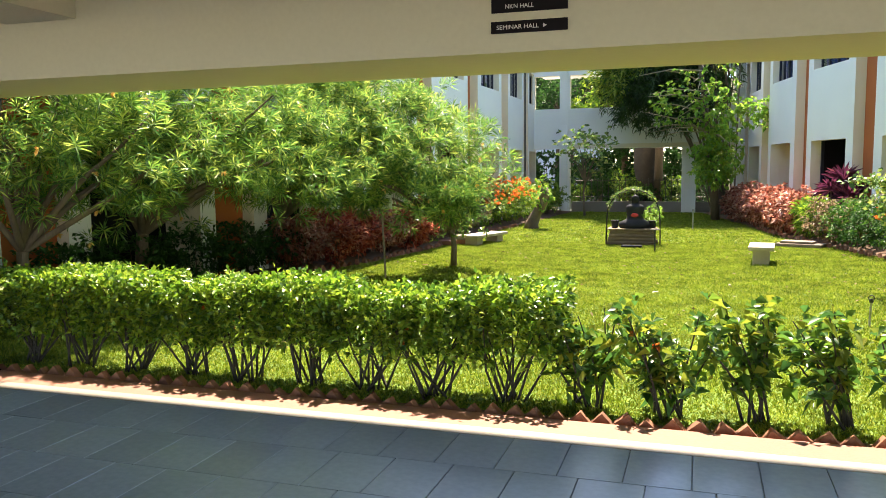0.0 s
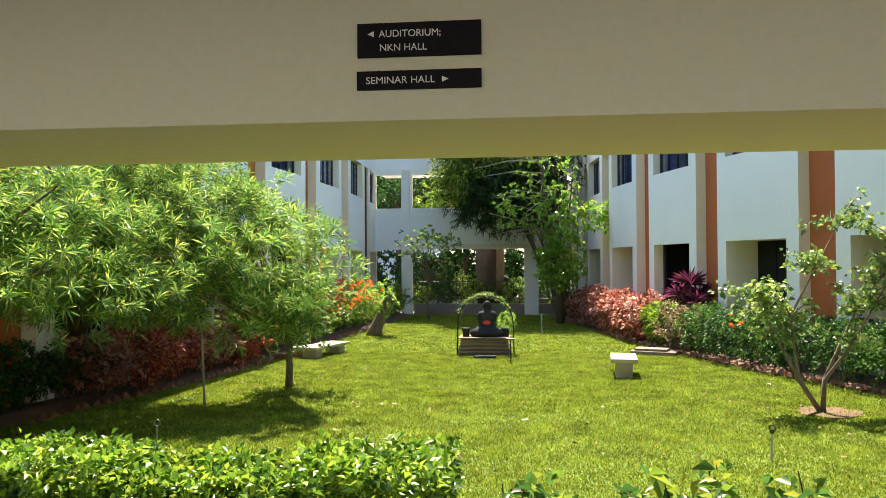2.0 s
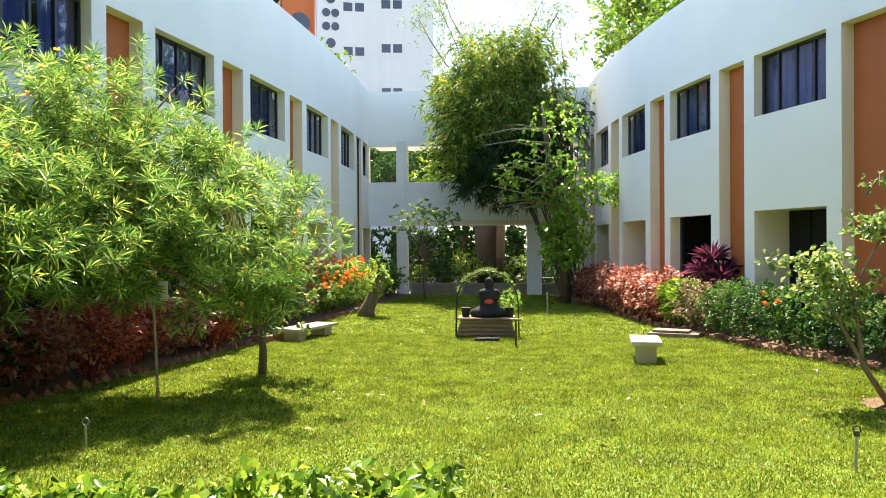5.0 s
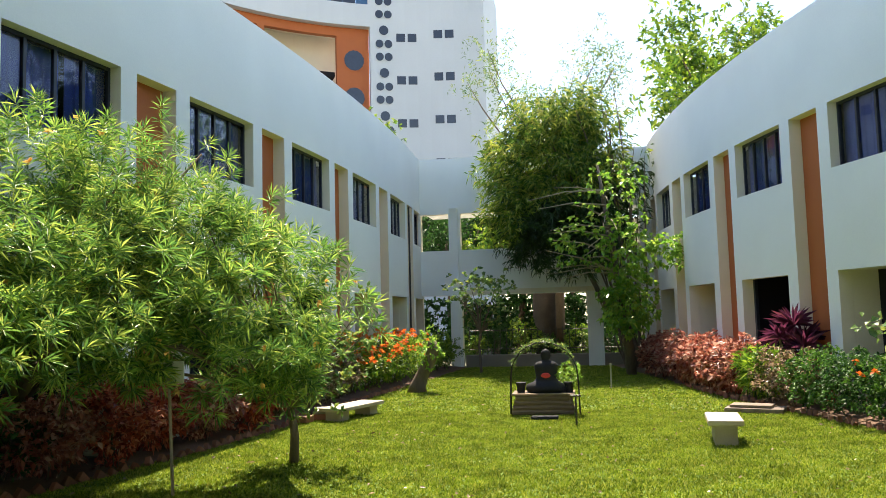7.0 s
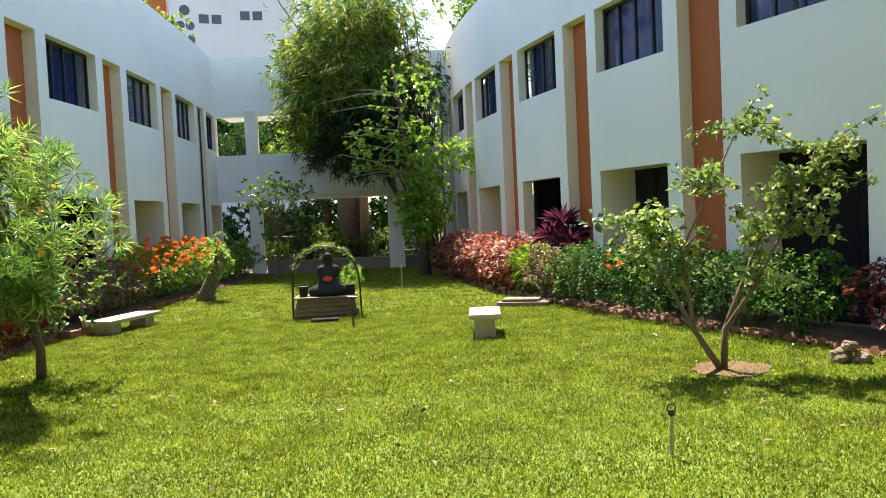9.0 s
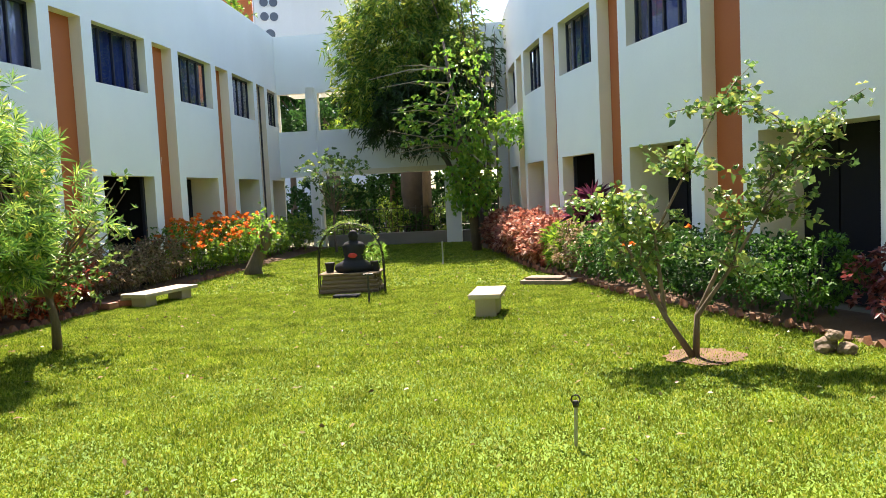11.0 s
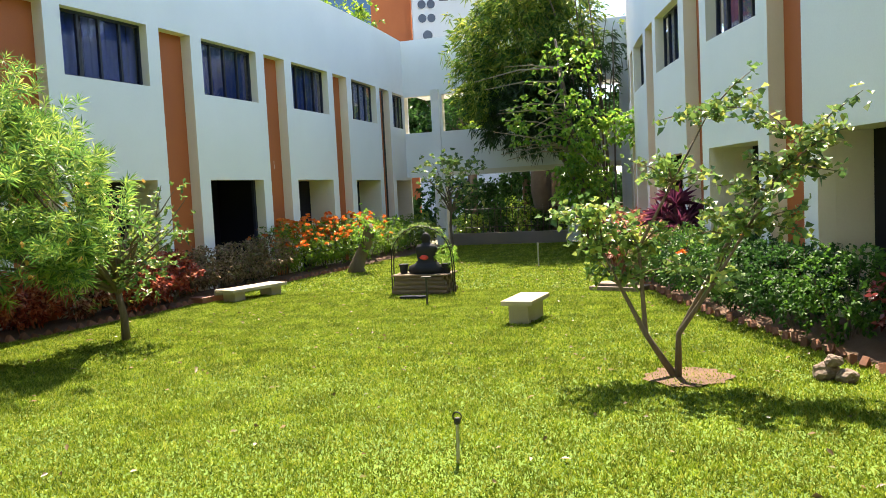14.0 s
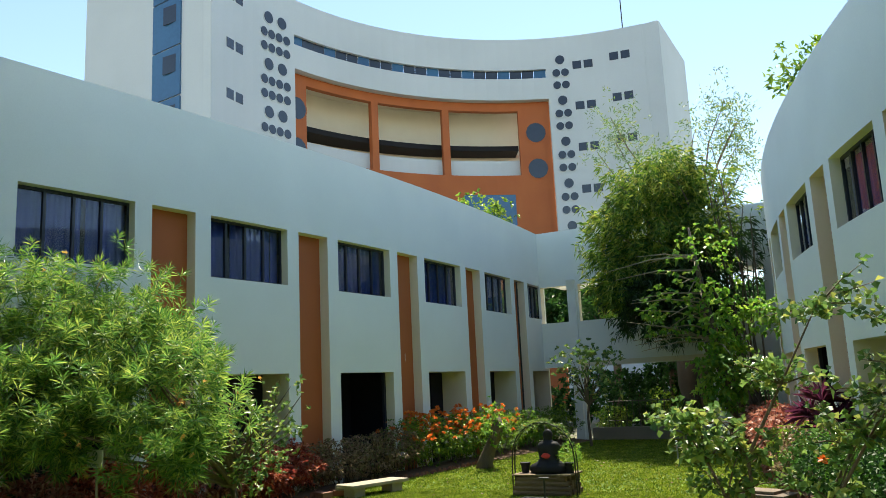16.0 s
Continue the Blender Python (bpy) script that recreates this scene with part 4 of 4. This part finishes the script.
# ---- front hedge ----
for i in range(30):
    x = -8.6 + 0.62 * i
    dense = x < 0.6
    h = 0.89 + 0.05 * math.sin(i * 1.9) - (0 if dense else 0.04)
    t = thing("hedge_bush", x, 1.05 + 0.05 * math.sin(i * 2.3), 0, "clipped green hedge bush with bare lower stems" if dense else "open hedge bush with large glossy leaves", "hedge", "front hedge bushes")
    bm = bmesh.new()
    tips = []
    for _ in range(13 if dense else 9):
        a = Vector((random.uniform(-0.12, 0.12), random.uniform(-0.12, 0.12), -0.02))
        e = Vector((random.uniform(-0.44, 0.44), random.uniform(-0.32, 0.32), h * random.uniform(0.65, 1.02)))
        tips.append((a, e))
        tube(bm, [a, a.lerp(e, 0.45) + Vector((random.uniform(-0.06, 0.06), random.uniform(-0.06, 0.06), 0)), e], [0.013, 0.009, 0.004], 5)
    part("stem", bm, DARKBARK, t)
    if dense:
        n = 620
        C = np.stack([RNG.uniform(-0.44, 0.44, n), RNG.uniform(-0.38, 0.38, n), h * (1 - 0.6 * RNG.random(n) ** 2.0) + RNG.normal(size=n) * 0.025], 1)
        P, D = rosettes(C, C * (1, 1, 0) + (0, 0, 0.5), 7, 0.8)
        leaves("foliage", P + RNG.normal(size=P.shape) * 0.02, D, RNG.uniform(0.05, 0.085, len(P)), RNG.uniform(0.028, 0.048, len(P)), L_HEDGE, t, 0.2)
    else:
        C = np.array([tuple(a.lerp(e, random.uniform(0.35, 1.0)) + Vector([random.gauss(0, 0.06) for _ in range(3)])) for a, e in tips for _ in range(13)])
        P, D = rosettes(C, C * 0 + (0, 0, 0.1), 4, 0.9)
        leaves("foliage", P, D, RNG.uniform(0.08, 0.16, len(P)), RNG.uniform(0.045, 0.08, len(P)), L_BROAD, t, 0.35)
    if i % 3 == 1:
        C = np.array([(random.uniform(-0.25, 0.25), -0.25, random.uniform(0.5, 0.9)) for _ in range(2)])
        P, D = rosettes(C, C * 0 + (0, -0.3, 0.5), 14, 0.8)
        leaves("blossom", P, D, 0.045, 0.034, L_ORANGE, t)["kind"] = "stuff"

# zigzag of tilted bricks along the kerb, and rows along the beds
bm = box(bmesh.new(), -0.10, 0.10, -0.035, 0.035, -0.06, 0.06, 0.006)
edge = thing("brick_edging", 0, 0.5, 0, "zigzag edging of tilted red bricks", "edging", kind="structure")
first = part("brick", bm, BRICK, edge)
first.matrix_basis = pose(-8, 0, 0.03, 0, 45, 0)
for i in range(1, 110):
    b = new("brick", first.data)
    b.parent = edge
    b.matrix_basis = pose(-8 + 0.165 * i + random.uniform(-0.02, 0.02), random.uniform(-0.02, 0.02), 0.025 + random.uniform(-0.02, 0.012), random.uniform(-8, 8), 45 + random.uniform(-9, 9), random.uniform(-12, 12))
for f, y0, y1 in ((bed_left, 6.5, 20), (bed_right, 6, 20)):
    e = thing("bed_edging", 0, 0, 0, "row of weathered red bricks along the bed", "edging", kind="structure")
    y = y0
    while y < y1:
        b = new("brick", first.data)
        b.parent = e
        b.matrix_basis = pose(f(y) + random.uniform(-0.04, 0.04), y, random.uniform(-0.02, 0.015), random.uniform(-15, 15), 40 + random.uniform(-15, 15), 85 + random.uniform(-15, 15))
        y += 0.21

# ---- benches, shrine, stones ----
t = thing("stone_bench", 2.67, 11.36, 0, "pale stone bench on one block pedestal", "bench", "stone benches", rz=-5)
part("seat", box(bmesh.new(), -0.235, 0.235, -0.5, 0.5, 0.28, 0.355, 0.018), STONE, t)
part("pedestal", box(bmesh.new(), -0.15, 0.15, -0.4, 0.4, -0.02, 0.278, 0.012), STONE, t)
t = thing("stone_bench", -3.66, 14.1, 0, "long low pale stone slab bench at the bed", "bench", "stone benches", rz=-16)
part("seat", box(bmesh.new(), -0.26, 0.26, -0.75, 0.75, 0.19, 0.255, 0.015), STONE, t)
for y in (-0.5, 0.5):
    part("pedestal", box(bmesh.new(), -0.17, 0.17, y - 0.14, y + 0.14, -0.02, 0.188, 0.012), STONE, t)
for dx, dy, dz, a in ((0, 0, 0, 10), (0.03, 0.02, 0.11, 24), (-0.3, -0.35, 0, -15)):
    t = thing("loose_block", -4.1 + dx, 13.7 + dy, dz + 0.02, "loose pinkish stone block beside the bench", "stone block", "loose blocks", rz=a)
    part("stone", box(bmesh.new(), -0.2, 0.2, -0.13, 0.13, 0, 0.11, 0.015), KERBW if dz else KERB, t)

t = thing("log_plinth", -0.06, 14.65, 0, "plinth of stacked weathered logs", "plinth")
for j in range(4):
    w = 0.58 - 0.025 * j
    for i in range(4):
        bm = tube(bmesh.new(), [(-w, -0.3 + 0.2 * i, 0.055 + 0.085 * j), (0, -0.3 + 0.2 * i, 0.06 + 0.085 * j), (w + random.uniform(-0.03, 0.03), -0.3 + 0.2 * i, 0.055 + 0.085 * j)], [0.055, 0.06, 0.055], 9)
        part("log", bm, WOOD, t, smooth=False)
for i in range(2):
    part("board", box(bmesh.new(), -0.58, 0.58, -0.37 + 0.37 * i, -0.01 + 0.37 * i, 0.366, 0.396, 0.006), WOOD, t)
# seated figure as one plain carved shape
bm = bmesh.new()
prof = [(0.0, 0.36), (0.06, 0.40), (0.14, 0.38), (0.20, 0.24), (0.26, 0.19), (0.40, 0.215), (0.50, 0.225), (0.56, 0.18), (0.59, 0.085), (0.62, 0.08), (0.68, 0.10), (0.75, 0.085), (0.79, 0.05), (0.81, 0.0)]
ringsv = []
for z, r in prof:
    ringsv.append([bm.verts.new((math.cos(k * math.tau / 18) * max(r, 0.004), math.sin(k * math.tau / 18) * max(r, 0.004) * 0.72, z)) for k in range(18)])
for a, b in zip(ringsv, ringsv[1:]):
    for k in range(18):
        bm.faces.new((a[k], a[(k + 1) % 18], b[(k + 1) % 18], b[k]))
bm.faces.new(ringsv[0][::-1])
st = tagged(part("statue", bm, BLACKSTONE, None, smooth=True), "black stone seated statue on the log plinth", "statue")
st.location = (0.0, 14.65, 0.398)
t = thing("red_cloth", 0.0, 14.475, 0.72, "small folded red cloth on the statue", "cloth")
bm = bmesh.new()
bmesh.ops.create_icosphere(bm, subdivisions=2, radius=0.09)
for v in bm.verts:
    v.co = Vector((v.co.x * 1.25, v.co.y * 0.35, v.co.z * 0.7)) * 0.8 * random.uniform(0.9, 1.12)
part("fold", bm, REDCLOTH, t)
for x, g in ((-0.48, 0), (0.42, 1)):
    t = thing("plant_pot", x, 14.6, 0.398, "small dark clay pot with feathery plant" if g else "small dark clay pot on the plinth", "pot", "shrine pots")
    part("pot", tube(bmesh.new(), [(0, 0, 0), (0, 0, 0.12), (0, 0, 0.17), (0, 0, 0.19)], [0.07, 0.085, 0.10, 0.10], 14), BLACKSTONE, t)
    if g:
        C, A = in_ball(60, (0, 0, 0.36), (0.24, 0.2, 0.2), 0.3)
        P, D = rosettes(C, A, 8, 0.9)
        leaves("foliage", P, D, 0.08, 0.014, L_LIME, t)
t = thing("garden_arch", -0.03, 14.45, 0, "thin metal arch wrapped in dry creeper", "arch")
for dy in (-0.06, 0.06):
    pts = [(-0.64, dy, -0.03), (-0.63, dy, 0.55)] + [(-0.62 * math.cos(a), dy, 0.72 + 0.62 * math.sin(a)) for a in [math.pi * k / 12 for k in range(13)]] + [(0.63, dy, 0.55), (0.64, dy, -0.03)]
    part("hoop", tube(bmesh.new(), pts, 0.014, 6), METAL, t)
ang = RNG.uniform(0.0, math.pi, 170)
C = np.stack([-0.62 * np.cos(ang), RNG.normal(size=170) * 0.05, 0.72 + 0.62 * np.sin(ang)], 1) + RNG.normal(size=(170, 3)) * 0.025
wgt = np.sin(ang) > RNG.random(170) * 0.95
C = C[wgt]
P, D = rosettes(C, C * 0 + (0, 0, 0.3), 7, 0.9)
leaves("creeper", P, D, RNG.uniform(0.05, 0.10, len(P)), 0.016, L_ROUND, t)
t = thing("stone_step", 0.0, 13.75, 0, "flat dark stone step before the shrine", "step")
part("stone", box(bmesh.new(), -0.24, 0.24, -0.12, 0.12, -0.01, 0.06, 0.015), BLACKSTONE, t)
t = thing("garden_tap", 0.57, 12.9, 0, "short standing iron water pipe with tee", "pipe")
part("pipe", tube(bmesh.new(), [(0, 0, -0.03), (0, 0, 0.5)], 0.018, 8), METAL, t)
part("tee", tube(bmesh.new(), [(-0.09, 0, 0.5), (0.09, 0, 0.5)], 0.018, 8), METAL, t)
t = thing("garden_post", 1.3, 19.5, 0, "thin short standing pipe on the lawn", "pipe")
part("pipe", tube(bmesh.new(), [(0, 0, -0.03), (0, 0, 0.55)], 0.02, 7), GREYMETAL, t)
part("cap", tube(bmesh.new(), [(0, 0, 0.55), (0, 0, 0.6)], 0.028, 7), GREYMETAL, t)
t = thing("lawn_sprinkler", 3.45, 5.12, 0, "small standing lawn sprinkler with black head", "sprinkler")
part("riser", tube(bmesh.new(), [(0, 0, -0.02), (0.01, 0, 0.29)], 0.013, 8), GREYMETAL, t)
part("head", tube(bmesh.new(), [(0.01, 0, 0.29), (0.01, 0, 0.31), (0.01, 0, 0.335)], [0.02, 0.026, 0.018], 9), METAL, t)
part("bridge_loop", tube(bmesh.new(), [(0.01 + 0.032 * math.cos(a), 0, 0.345 + 0.032 * math.sin(a)) for a in [k * math.tau / 12 for k in range(13)]], 0.006, 5), METAL, t)
t = thing("stake_spike", -3.3, 5.3, 0, "short plastic spike sprinkler in the grass", "sprinkler")
part("riser", tube(bmesh.new(), [(0, 0, -0.02), (0, 0, 0.22)], 0.012, 8), GREYMETAL, t)
part("ring", tube(bmesh.new(), [(0.035 * math.cos(a), 0, 0.25 + 0.035 * math.sin(a)) for a in [k * math.tau / 12 for k in range(13)]], 0.006, 5), GREYMETAL, t)


def rock(name, x, y, s, label, seed, material=ROCK, z=0.0):
    t = thing(name, x, y, z, label, "rock", "lawn rocks")
    bm = bmesh.new()
    bmesh.ops.create_icosphere(bm, subdivisions=3, radius=1)
    for v in bm.verts:
        k = 1 + 0.35 * noise.noise(v.co * 1.3 + Vector((seed, 0, 0))) + 0.12 * noise.noise(v.co * 4 + Vector((seed, 5, 0)))
        v.co = Vector((v.co.x * s[0], v.co.y * s[1], v.co.z * s[2])) * k
        v.co.z = max(v.co.z + s[2] * 0.75, -0.01)
    part("stone", bm, material, t)


rock("rock", 6.27, 7.98, (0.12, 0.11, 0.09), "rough brown rock lying on the lawn", 1)
rock("rock", 6.44, 7.86, (0.10, 0.09, 0.07), "rough brown rock lying on the lawn", 4)
rock("rock", 6.34, 7.94, (0.08, 0.08, 0.06), "small brown rock lying on the lawn", 9, z=0.14)
t = thing("stone_trough", 3.75, 14.75, 0, "low broken stone slab at the bed edge", "stone slab", rz=-20)
part("slab", box(bmesh.new(), -0.5, 0.5, -0.3, 0.3, -0.01, 0.09, 0.02), ROCK, t)
part("top_slab", box(bmesh.new(), -0.42, 0.3, -0.22, 0.2, 0.092, 0.14, 0.015), ROCK, t)


def text(name, body, size, x, y, z, material, parent, rz=0, squeeze=1.0):
    cu = bpy.data.curves.new(name, "FONT")
    cu.body, cu.size, cu.extrude = body, size, 0.001
    cu.materials.append(material)
    o = new(name, cu)
    o.parent = parent
    o.matrix_basis = pose(x, y, z, 90, 0, rz) @ Matrix.Diagonal((squeeze, 1, 1, 1))
    return o


def arrow(parent, x, z, way):
    bm = bmesh.new()
    v = [bm.verts.new((x + way * a, -0.0165 + d, z + b)) for d in (0, 0.003) for a, b in ((-0.011, -0.010), (0.011, 0), (-0.011, 0.010))]
    bm.faces.new(v[:3]), bm.faces.new(v[3:][::-1])
    for i in range(3):
        bm.faces.new((v[i], v[(i + 1) % 3], v[3 + (i + 1) % 3], v[3 + i]))
    bmesh.ops.recalc_face_normals(bm, faces=bm.faces)
    part("arrow", bm, SIGNWHITE, parent)


s1 = thing("direction_sign", 0.38, -0.742, 2.785, "black sign board lettered AUDITORIUM; NKN HALL", "sign", "beam signs", rz=0)
part("board", box(bmesh.new(), 0.01, 0.44, -0.014, 0, 0, 0.118, 0.002), SIGNBLACK, s1)
text("lettering", "AUDITORIUM;", 0.034, 0.086, -0.0155, 0.068, SIGNWHITE, s1, 0, 1.0)
text("lettering", "NKN HALL", 0.034, 0.088, -0.0155, 0.020, SIGNWHITE, s1, 0, 1.0)
arrow(s1, 0.058, 0.079, -1)
s2 = thing("direction_sign", 0.378, -0.742, 2.672, "black sign board lettered SEMINAR HALL", "sign", "beam signs")
part("board", box(bmesh.new(), 0.01, 0.442, -0.014, 0, 0, 0.065, 0.002), SIGNBLACK, s2)
text("lettering", "SEMINAR HALL", 0.034, 0.042, -0.0155, 0.020, SIGNWHITE, s2, 0, 1.06)
arrow(s2, 0.318, 0.031, 1)

t = thing("lawn_sign", -3.66, 7.5, 0, "pale notice board on a thin wooden stake", "sign", rz=-12)
part("stake", tube(bmesh.new(), [(0, 0, -0.05), (-0.03, 0, 0.6), (-0.06, 0, 1.28)], 0.018, 7), PALEBARK, t)
part("board", box(bmesh.new(), -0.27, 0.17, -0.034, -0.02, 1.22, 1.46, 0.004), BOARD, t)
text("lettering", "SMOKING", 0.06, -0.24, -0.036, 1.235, GREENINK, t, 0, 1.15)
bm = bmesh.new()
tube(bm, [(-0.04 + 0.06 * math.cos(a), -0.036, 1.375 + 0.06 * math.sin(a)) for a in [k * math.tau / 16 for k in range(17)]], 0.006, 5)
tube(bm, [(-0.082, -0.036, 1.333), (0.002, -0.036, 1.417)], 0.006, 5)
part("emblem", bm, GREENINK, t)
t = thing("drain_pipe", 0, 0, 0, "thin black drain pipe on the white wall", "pipe")
part("pipe", tube(bmesh.new(), [LEFT.at(LEFT.s_of(25.45), -0.03, z) for z in (0, 2, 4, 5.6)], 0.03, 7), METAL, t)
t = thing("door_mat", -3.75, -1.35, FZ, "dark striped rubber door mat on the tiles", "mat")
for i in range(6):
    part("strip", box(bmesh.new(), -0.6, 0.6, -0.3 + 0.1 * i, -0.21 + 0.1 * i, 0, 0.018, 0.004), BLACKSTONE, t)

# ---- fallen leaves, grass ----
n = 900
C = np.stack([RNG.uniform(-5, 6.5, n), RNG.uniform(2, 22, n), np.full(n, 0.035)], 1)
ok = np.array([bed_left(c[1]) < c[0] < bed_right(c[1]) for c in C])
C = C[ok][:420]
D = RNG.normal(size=C.shape) * (1, 1, 0.25)
tagged(leaves("fallen_leaves", C, D, RNG.uniform(0.04, 0.09, len(C)), 0.035, L_PINK), "dry fallen leaves scattered on the lawn", "leaves", kind="stuff")


def turf(n, y0, y1, h, w):
    y = RNG.uniform(y0, y1, n)
    x = RNG.uniform(-6.5, 9.5, n)
    lo, hi = np.array([bed_left(v) for v in y]), np.array([bed_right(v) for v in y])
    ok = (x > lo - 0.1) & (x < hi + 0.15)
    P = np.stack([x, y, np.zeros(n)], 1)[ok]
    m = len(P)
    patch = np.array([noise.noise(Vector((p[0] * 0.9, p[1] * 0.9, 0))) for p in P])
    D = RNG.normal(size=(m, 3)) * 0.55 + (0, 0, 0.75)
    D[:, 2] = np.abs(D[:, 2])
    D = unit(D)
    L = RNG.uniform(0.6, 1.25, m) * h * (1 + 0.35 * patch)
    S = unit(np.cross(D, RNG.normal(size=(m, 3)))) * (w / 2)
    V = np.stack([P - S, P + S, P + D * L[:, None]], 1).reshape(-1, 3)
    F = np.arange(m * 3).reshape(-1, 3)
    return tagged(arrays("grass", V, F, L_GRASS), "short bright green lawn grass blades", "grass", kind="stuff")


turf(420000, 0.72, 7.5, 0.036, 0.014)
turf(360000, 7.5, 15, 0.036, 0.020)
turf(180000, 15, 28, 0.04, 0.035)

# ---- floor tiles ----
TX, TY = 0.38, 0.56
tile = box(bmesh.new(), 0.002, TX - 0.002, 0.002, TY - 0.002, -0.02, 0.0, 0)
bmesh.ops.bevel(tile, geom=[e for e in tile.edges if e.verts[0].co.z > -0.01 and e.verts[1].co.z > -0.01], offset=0.003, segments=1, affect="EDGES")
base = part("tile", tile, STONE_FLOOR, floor)
made = 0
V, F = [], []
for j in range(15):
    for i in range(-36, 46):
        x, y = i * TX + (0.13 if j % 2 else 0.0), -0.155 - (j + 1) * TY
        if -5.2 < x < 5.0 and j < 9:
            o = base if made == 0 else new("tile", base.data)
            o.parent = floor
            o.matrix_basis = pose(x, y, FZ + random.uniform(-0.0012, 0.0008))
            made += 1
        elif j < 15 and y > -9:
            k = len(V)
            V += [(x + 0.003, y + 0.003, FZ), (x + TX - 0.003, y + 0.003, FZ), (x + TX - 0.003, y + TY - 0.003, FZ), (x + 0.003, y + TY - 0.003, FZ)]
            F.append((k, k + 1, k + 2, k + 3))
rest = arrays("outer_tiles", V, F, STONE_FLOOR, floor)
rest["kind"] = "stuff"
